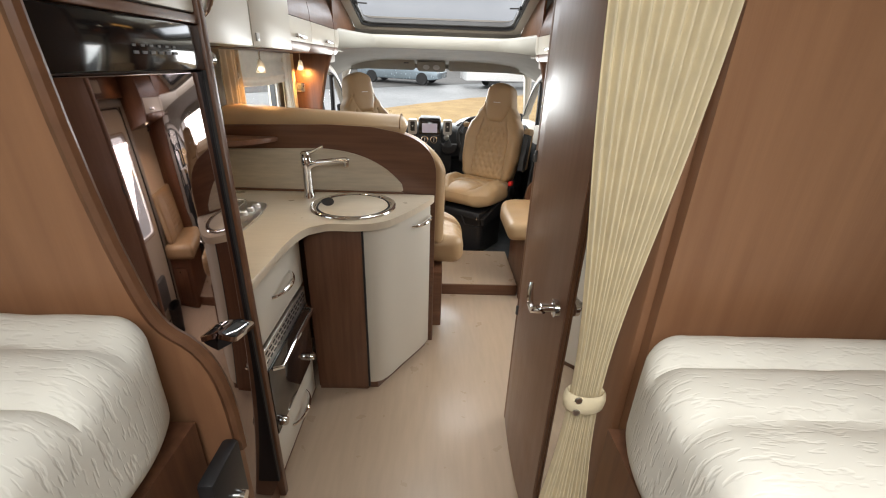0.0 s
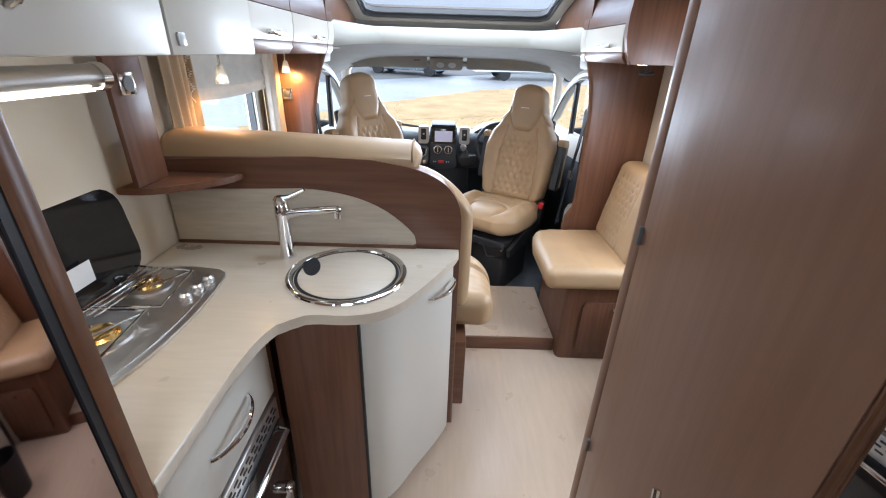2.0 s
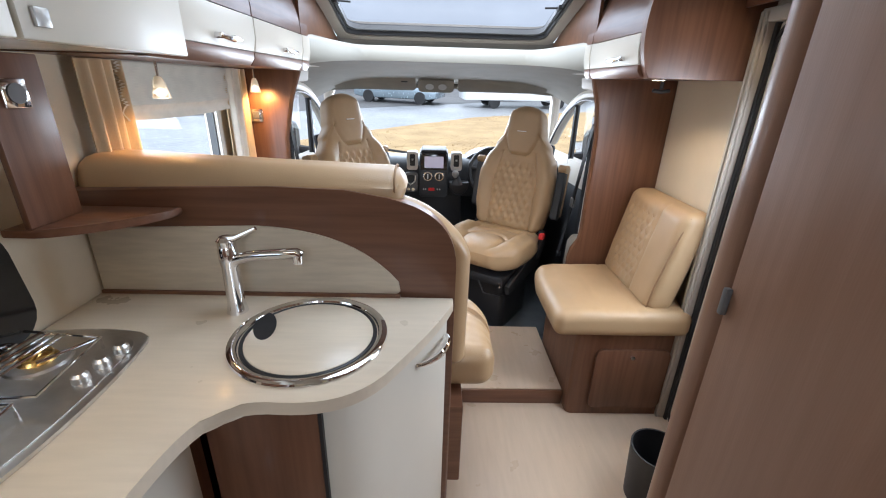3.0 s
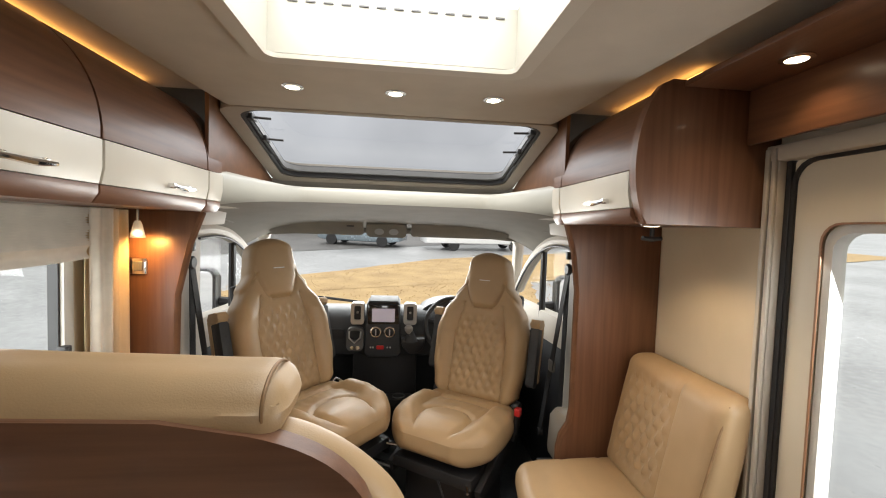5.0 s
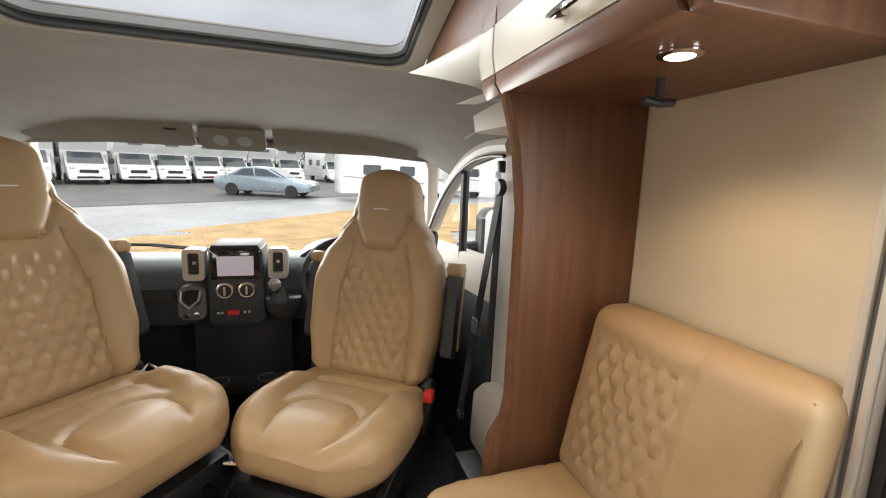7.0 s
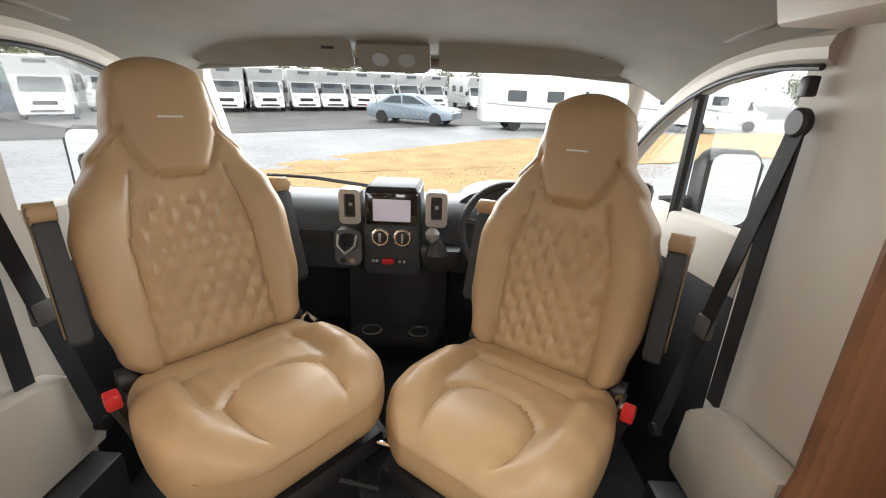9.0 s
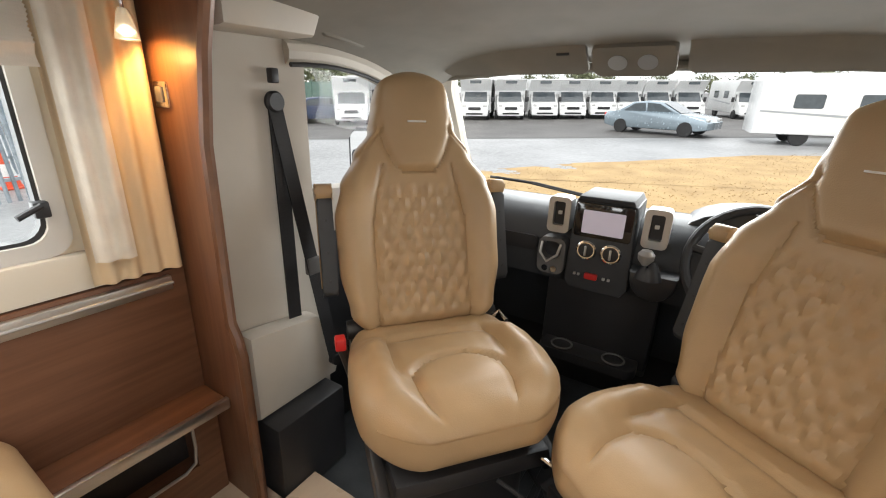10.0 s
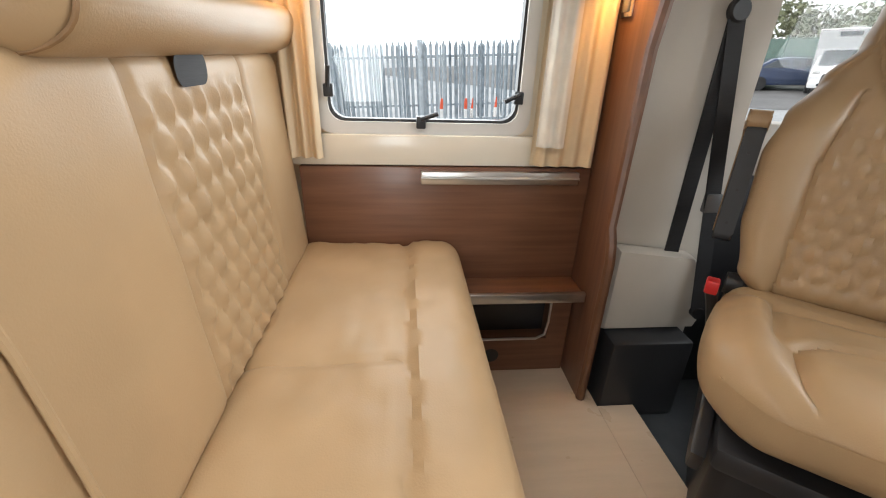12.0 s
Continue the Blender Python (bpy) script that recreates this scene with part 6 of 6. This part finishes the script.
def motorhome(place, paint=WHITEV, over=0.25):
    """A coachbuilt motorhome that looks along -y, nose at y = 0."""
    mh = thing("motorhome", "white coachbuilt motorhome parked in a row", "motorhome", (0, 0, 0), group="parked motorhomes")
    side = [(1.15, 0.45), (1.15, 2.0), (0.95, 2.25), (0.35, 2.55 + over), (0.9, 2.85), (6.2, 2.85), (6.4, 2.6), (6.4, 0.45)]
    part("body", prism(side, "x", -1.12, 1.12, 0.07), WHITEV, mh, "white coach body")
    nose = [(0.02, 0.35), (0.0, 0.85), (0.25, 1.15), (0.85, 1.28), (1.3, 1.95), (1.4, 1.95), (1.4, 0.35)]
    part("cab", prism(nose, "x", -0.98, 0.98, 0.10), paint, mh, "vehicle cab")
    own = bmesh.new()
    own.faces.new([own.verts.new(p) for p in ((-0.86, 0.70, 1.27), (0.86, 0.70, 1.27), (0.80, 1.12, 1.93), (-0.80, 1.12, 1.93))])
    part("windscreen", own, DGLASS, mh, "dark windscreen", smooth=False)
    part("grille", prism(rrect(-0.45, 0.45, 0.72, 0.92, 0.05), "y", -0.03, 0.05, 0.01), BLACK, mh, "black grille")
    part("bumper", prism(rrect(-0.95, 0.95, 0.32, 0.60, 0.06), "y", -0.08, 0.08, 0.02), paint, mh)
    part("air_intake", prism(rrect(-0.6, 0.6, 0.40, 0.52, 0.03), "y", -0.09, -0.07), BLACK, mh)
    part("number_plate", box(-0.26, 0.26, -0.10, -0.092, 0.54, 0.64), PAPER, mh, "pale number plate")
    for sx in (-1, 1):
        part("headlight", prism(rrect(sx * 0.75 - 0.14, sx * 0.75 + 0.14, 0.85, 1.10, 0.05), "y", 0.06, 0.16, 0.01), SILVERP, mh, "clear headlight")
        part("door_mirror", box(sx * 1.22 - 0.1, sx * 1.22 + 0.1, 0.85, 1.0, 1.25, 1.6, 0.04), BLACK, mh)
        part("cab_window", box(sx * 0.985 - 0.004, sx * 0.985 + 0.004, 0.95, 1.38, 1.30, 1.80), DGLASS, mh)
        for y0, y1 in ((2.2, 3.1), (4.2, 5.2)):
            part("side_window", prism(rrect(y0, y1, 1.5, 2.05, 0.08), "x", sx * 1.12, sx * 1.135), DGLASS, mh, "dark side window")
        part("stripe", prism([(1.6, 1.05), (6.3, 1.35), (6.3, 1.42), (1.6, 1.15)], "x", sx * 1.121, sx * 1.128), GREYV, mh, "grey side stripe")
        wheel(mh, sx * 0.95, 0.85)
        wheel(mh, sx * 0.95, 4.7)
    part("roof_window", prism(rrect(-0.4, 0.4, 2.36 + over * 0.6, 2.6 + over * 0.6, 0.05), "y", 0.45, 0.56), DGLASS, mh, "dark overcab window")
    part("roof_vent", box(-0.3, 0.3, 2.6, 3.2, 2.85, 2.97, 0.04), SILVERP, mh)
    mh.matrix_basis = place @ Matrix.Scale(0.88, 4)
    return mh


first = motorhome(on_ground(-15.4, 26.0, 30))
spots = ((-12.9, 27.4), (-11.1, 29.0), (-9.4, 30.6), (-7.9, 31.8), (-6.3, 33.3), (-4.8, 34.6), (-3.1, 35.9), (-1.3, 37.2), (-17.9, 25.0), (-20.4, 24.0))
for i, (x, y) in enumerate(spots):
    copy_thing(first, on_ground(x, y, 24 + (i * 7) % 9))
copy_thing(first, on_ground(6.9, 24.6, 97))
for x, y, a in ((9.5, 30, 100), (13.6, 25.6, 60), (17.5, 27.6, 55), (2.2, 38.5, 20), (-16.6, 20.2, 40)):
    copy_thing(first, on_ground(x, y, a))


def saloon_car(name, paint, label, place):
    """A saloon along x, nose at +x."""
    c = thing(name, label, "car", (0, 0, 0))
    body = [(-2.3, 0.35), (-2.35, 0.75), (-2.2, 0.95), (-1.6, 1.0), (1.1, 0.95), (2.1, 0.82), (2.35, 0.62), (2.33, 0.33), (1.9, 0.25), (-1.9, 0.25)]
    part("body", prism(body, "y", -0.9, 0.9, 0.10), paint, c, "painted car body")
    roof = [(-1.75, 0.97), (-1.05, 1.38), (-0.4, 1.45), (0.25, 1.40), (1.15, 0.93)]
    part("roof", prism(roof, "y", -0.74, 0.74, 0.06), paint, c)
    for sy in (-1, 1):
        part("side_window", prism([(-1.45, 1.0), (-0.95, 1.32), (-0.45, 1.36), (-0.4, 1.0)], "y", sy * 0.735, sy * 0.75), DGLASS, c, "dark side window")
        part("side_window", prism([(-0.33, 1.0), (-0.36, 1.37), (0.2, 1.33), (0.82, 1.0)], "y", sy * 0.735, sy * 0.75), DGLASS, c, "dark side window")
        for x in (-1.45, 1.45):
            wheel(c, x, sy * 0.82, 0.32, 0.2, "y")
        part("headlight", box(2.12, 2.30, sy * 0.68 - 0.15, sy * 0.68 + 0.15, 0.62, 0.76, 0.03), SILVERP, c)
        part("tail_light", box(-2.36, -2.25, sy * 0.68 - 0.15, sy * 0.68 + 0.15, 0.72, 0.88, 0.03), RED, c)
    own = bmesh.new()
    own.faces.new([own.verts.new(p) for p in ((1.13, -0.68, 0.97), (1.13, 0.68, 0.97), (0.32, 0.62, 1.405), (0.32, -0.62, 1.405))])
    part("windscreen", own, DGLASS, c, smooth=False)
    c.matrix_basis = place
    return c


saloon_car("saloon_car", SILVERV, "silver-blue saloon car parked on the tarmac", on_ground(-2.0, 25.3, -17))
saloon_car("dark_car", BLUEV, "dark blue car beside the far fence", on_ground(-19.5, 21.0, 60))
saloon_car("silver_car", WHITEV, "white car beside the far fence", on_ground(-22.5, 20.0, 50))

# palisade fence beside the van: pales are parts of their panel
pale = bmesh.new()
sec = [(-0.032, 0.0), (-0.012, 0.018), (0.012, 0.018), (0.032, 0.0)]
for zlo, zhi in ((0.06, 2.08),):
    a = [pale.verts.new((x, y, zlo)) for x, y in sec]
    b = [pale.verts.new((x, y, zhi)) for x, y in sec]
    tip = pale.verts.new((0, 0.01, zhi + 0.11))
    for i in range(3):
        pale.faces.new((a[i], a[i + 1], b[i + 1], b[i]))
        pale.faces.new((b[i], b[i + 1], tip))
e = bmesh.ops.solidify(pale, geom=pale.faces[:], thickness=0.004)
pale_mesh = bpy.data.meshes.new("pale")
pale.to_mesh(pale_mesh)
pale.free()
pale_mesh.materials.append(GALV)


def palisade(x0, y0, x1, y1, gap=0.145):
    a, b = Vector((x0, y0, gz(y0))), Vector((x1, y1, gz(y1)))
    length = (b - a).length
    turn = math.atan2((b - a).y, (b - a).x)
    f = thing("palisade_fence", "grey galvanised palisade fence with pointed pales", "fence", (0, 0, 0), group="palisade fences")
    rise = math.asin((b - a).z / length)
    for x in (0.0, length):
        part("post", box(x - 0.05, x + 0.05, 0.02, 0.12, 0.0, 2.2, 0.004), GALV, f, "steel post")
    for z in (0.45, 1.85):
        part("rail", box(0, length, 0.02, 0.06, z - 0.03, z + 0.03), GALV, f, "steel rail")
    for i in range(int(length / gap)):
        p = new("pale", pale_mesh)
        p.parent = f
        p.location = (0.08 + i * gap, -0.02, 0)
    f.matrix_basis = Matrix.Translation(a) @ Matrix.Rotation(turn, 4, "Z") @ Matrix.Rotation(-rise, 4, "Y")
    return f


palisade(-10.8, 0.95, -10.0, 3.1)
palisade(-10.0, 3.14, -10.15, 5.6)
palisade(-11.6, -2.4, -11.9, 0.6)
palisade(-13.6, 0.6, -13.4, 6.8)
palisade(-14.4, 6.9, -16.0, 11.0)


def traffic_cone(x, y):
    c = thing("traffic_cone", "orange and white traffic cone beside the fence", "traffic cone", (0, 0, 0), group="traffic cones")
    part("base", box(-0.2, 0.2, -0.2, 0.2, 0, 0.04, 0.01), CONE_O, c)
    part("cone_body", lathe([(0.15, 0.04), (0.115, 0.25), (0.115, 0.25), (0.075, 0.52), (0.075, 0.52), (0.03, 0.78)], (0, 0, 0), 18), CONE_O, c)
    part("white_band", lathe([(0.118, 0.26), (0.079, 0.51)], (0, 0, 0), 18), PAPER, c, "white reflective band")
    c.matrix_basis = on_ground(x, y)
    return c


for x, y in ((-11.9, 3.75), (-11.75, 4.4), (-11.8, 4.62), (-11.9, 5.3)):
    traffic_cone(x, y)

# green mesh fence at the yard's edge
gf = thing("mesh_fence", "tall green mesh fence along the yard's edge", "fence", (0, 0, 0))
for i in range(8):
    x, y = -32 + i * 1.55, 17.2 + i * 0.95
    part("post", box(x - 0.04, x + 0.04, y - 0.04, y + 0.04, gz(y), gz(y) + 2.4), GREENF, gf, "green post")
    part("mesh_panel", prism([(x, y), (x + 1.55, y + 0.95), (x + 1.55, y + 0.97), (x, y + 0.02)], "z", gz(y) + 0.05, gz(y) + 2.3), GREENF, gf, "green mesh panel")


def tree(place, seed, height=7.0):
    """Trunk, limbs and a crown of small leaf clumps with gaps."""
    rnd = random.Random(seed)
    t = thing("tree", "spring tree with thin green crown behind the yard", "tree", (0, 0, 0), group="trees behind the yard")
    part("trunk", tube([(0, 0, 0), (0.1, 0, height * 0.3), (0.0, 0.1, height * 0.75)], [0.2, 0.14, 0.05], 8), BARK, t)
    verts, faces = [], []
    own = None
    for i in range(9):
        a, z0 = rnd.uniform(0, 6.28), height * rnd.uniform(0.28, 0.6)
        r = height * rnd.uniform(0.2, 0.36)
        tip = Vector((r * math.cos(a), r * math.sin(a), z0 + height * rnd.uniform(0.15, 0.36)))
        own = tube([(0, 0, z0), tip * 0.5 + Vector((0, 0, z0 * 0.5)), tip], [0.07, 0.045, 0.02], 6, bm=own)
        for j in range(230):
            p = tip + Vector((rnd.gauss(0, 0.13), rnd.gauss(0, 0.13), rnd.gauss(0, 0.10))) * height
            s = rnd.uniform(0.06, 0.16)
            d1 = Vector((rnd.uniform(-1, 1), rnd.uniform(-1, 1), rnd.uniform(-1, 1))) * s
            d2 = Vector((rnd.uniform(-1, 1), rnd.uniform(-1, 1), rnd.uniform(-1, 1))) * s
            n = len(verts)
            verts += [p - d1, p + d2, p + d1, p - d2]
            faces.append((n, n + 1, n + 2, n + 3))
    part("limbs", own, BARK, t)
    me = bpy.data.meshes.new("crown")
    me.from_pydata([tuple(v) for v in verts], [], faces)
    me.materials.append(LEAF)
    c = new("crown", me)
    c.parent = t
    t.matrix_basis = place
    return t


random.seed(11)
kinds = [tree(on_ground(-26, 33), 1, 4.4), tree(on_ground(-12, 47), 2, 3.6)]
for i in range(26):
    x = -46 + i * 3.6 + random.uniform(-1.2, 1.2)
    y = 50 + random.uniform(-2, 9)
    copy_thing(kinds[i % 2], on_ground(x, y, random.uniform(0, 360)) @ Matrix.Scale(random.uniform(0.7, 1.05), 4))
for x, y in ((-24, 25.5), (-28, 23), (-22, 29), (-31, 20)):
    copy_thing(kinds[0], on_ground(x, y, x * 40))
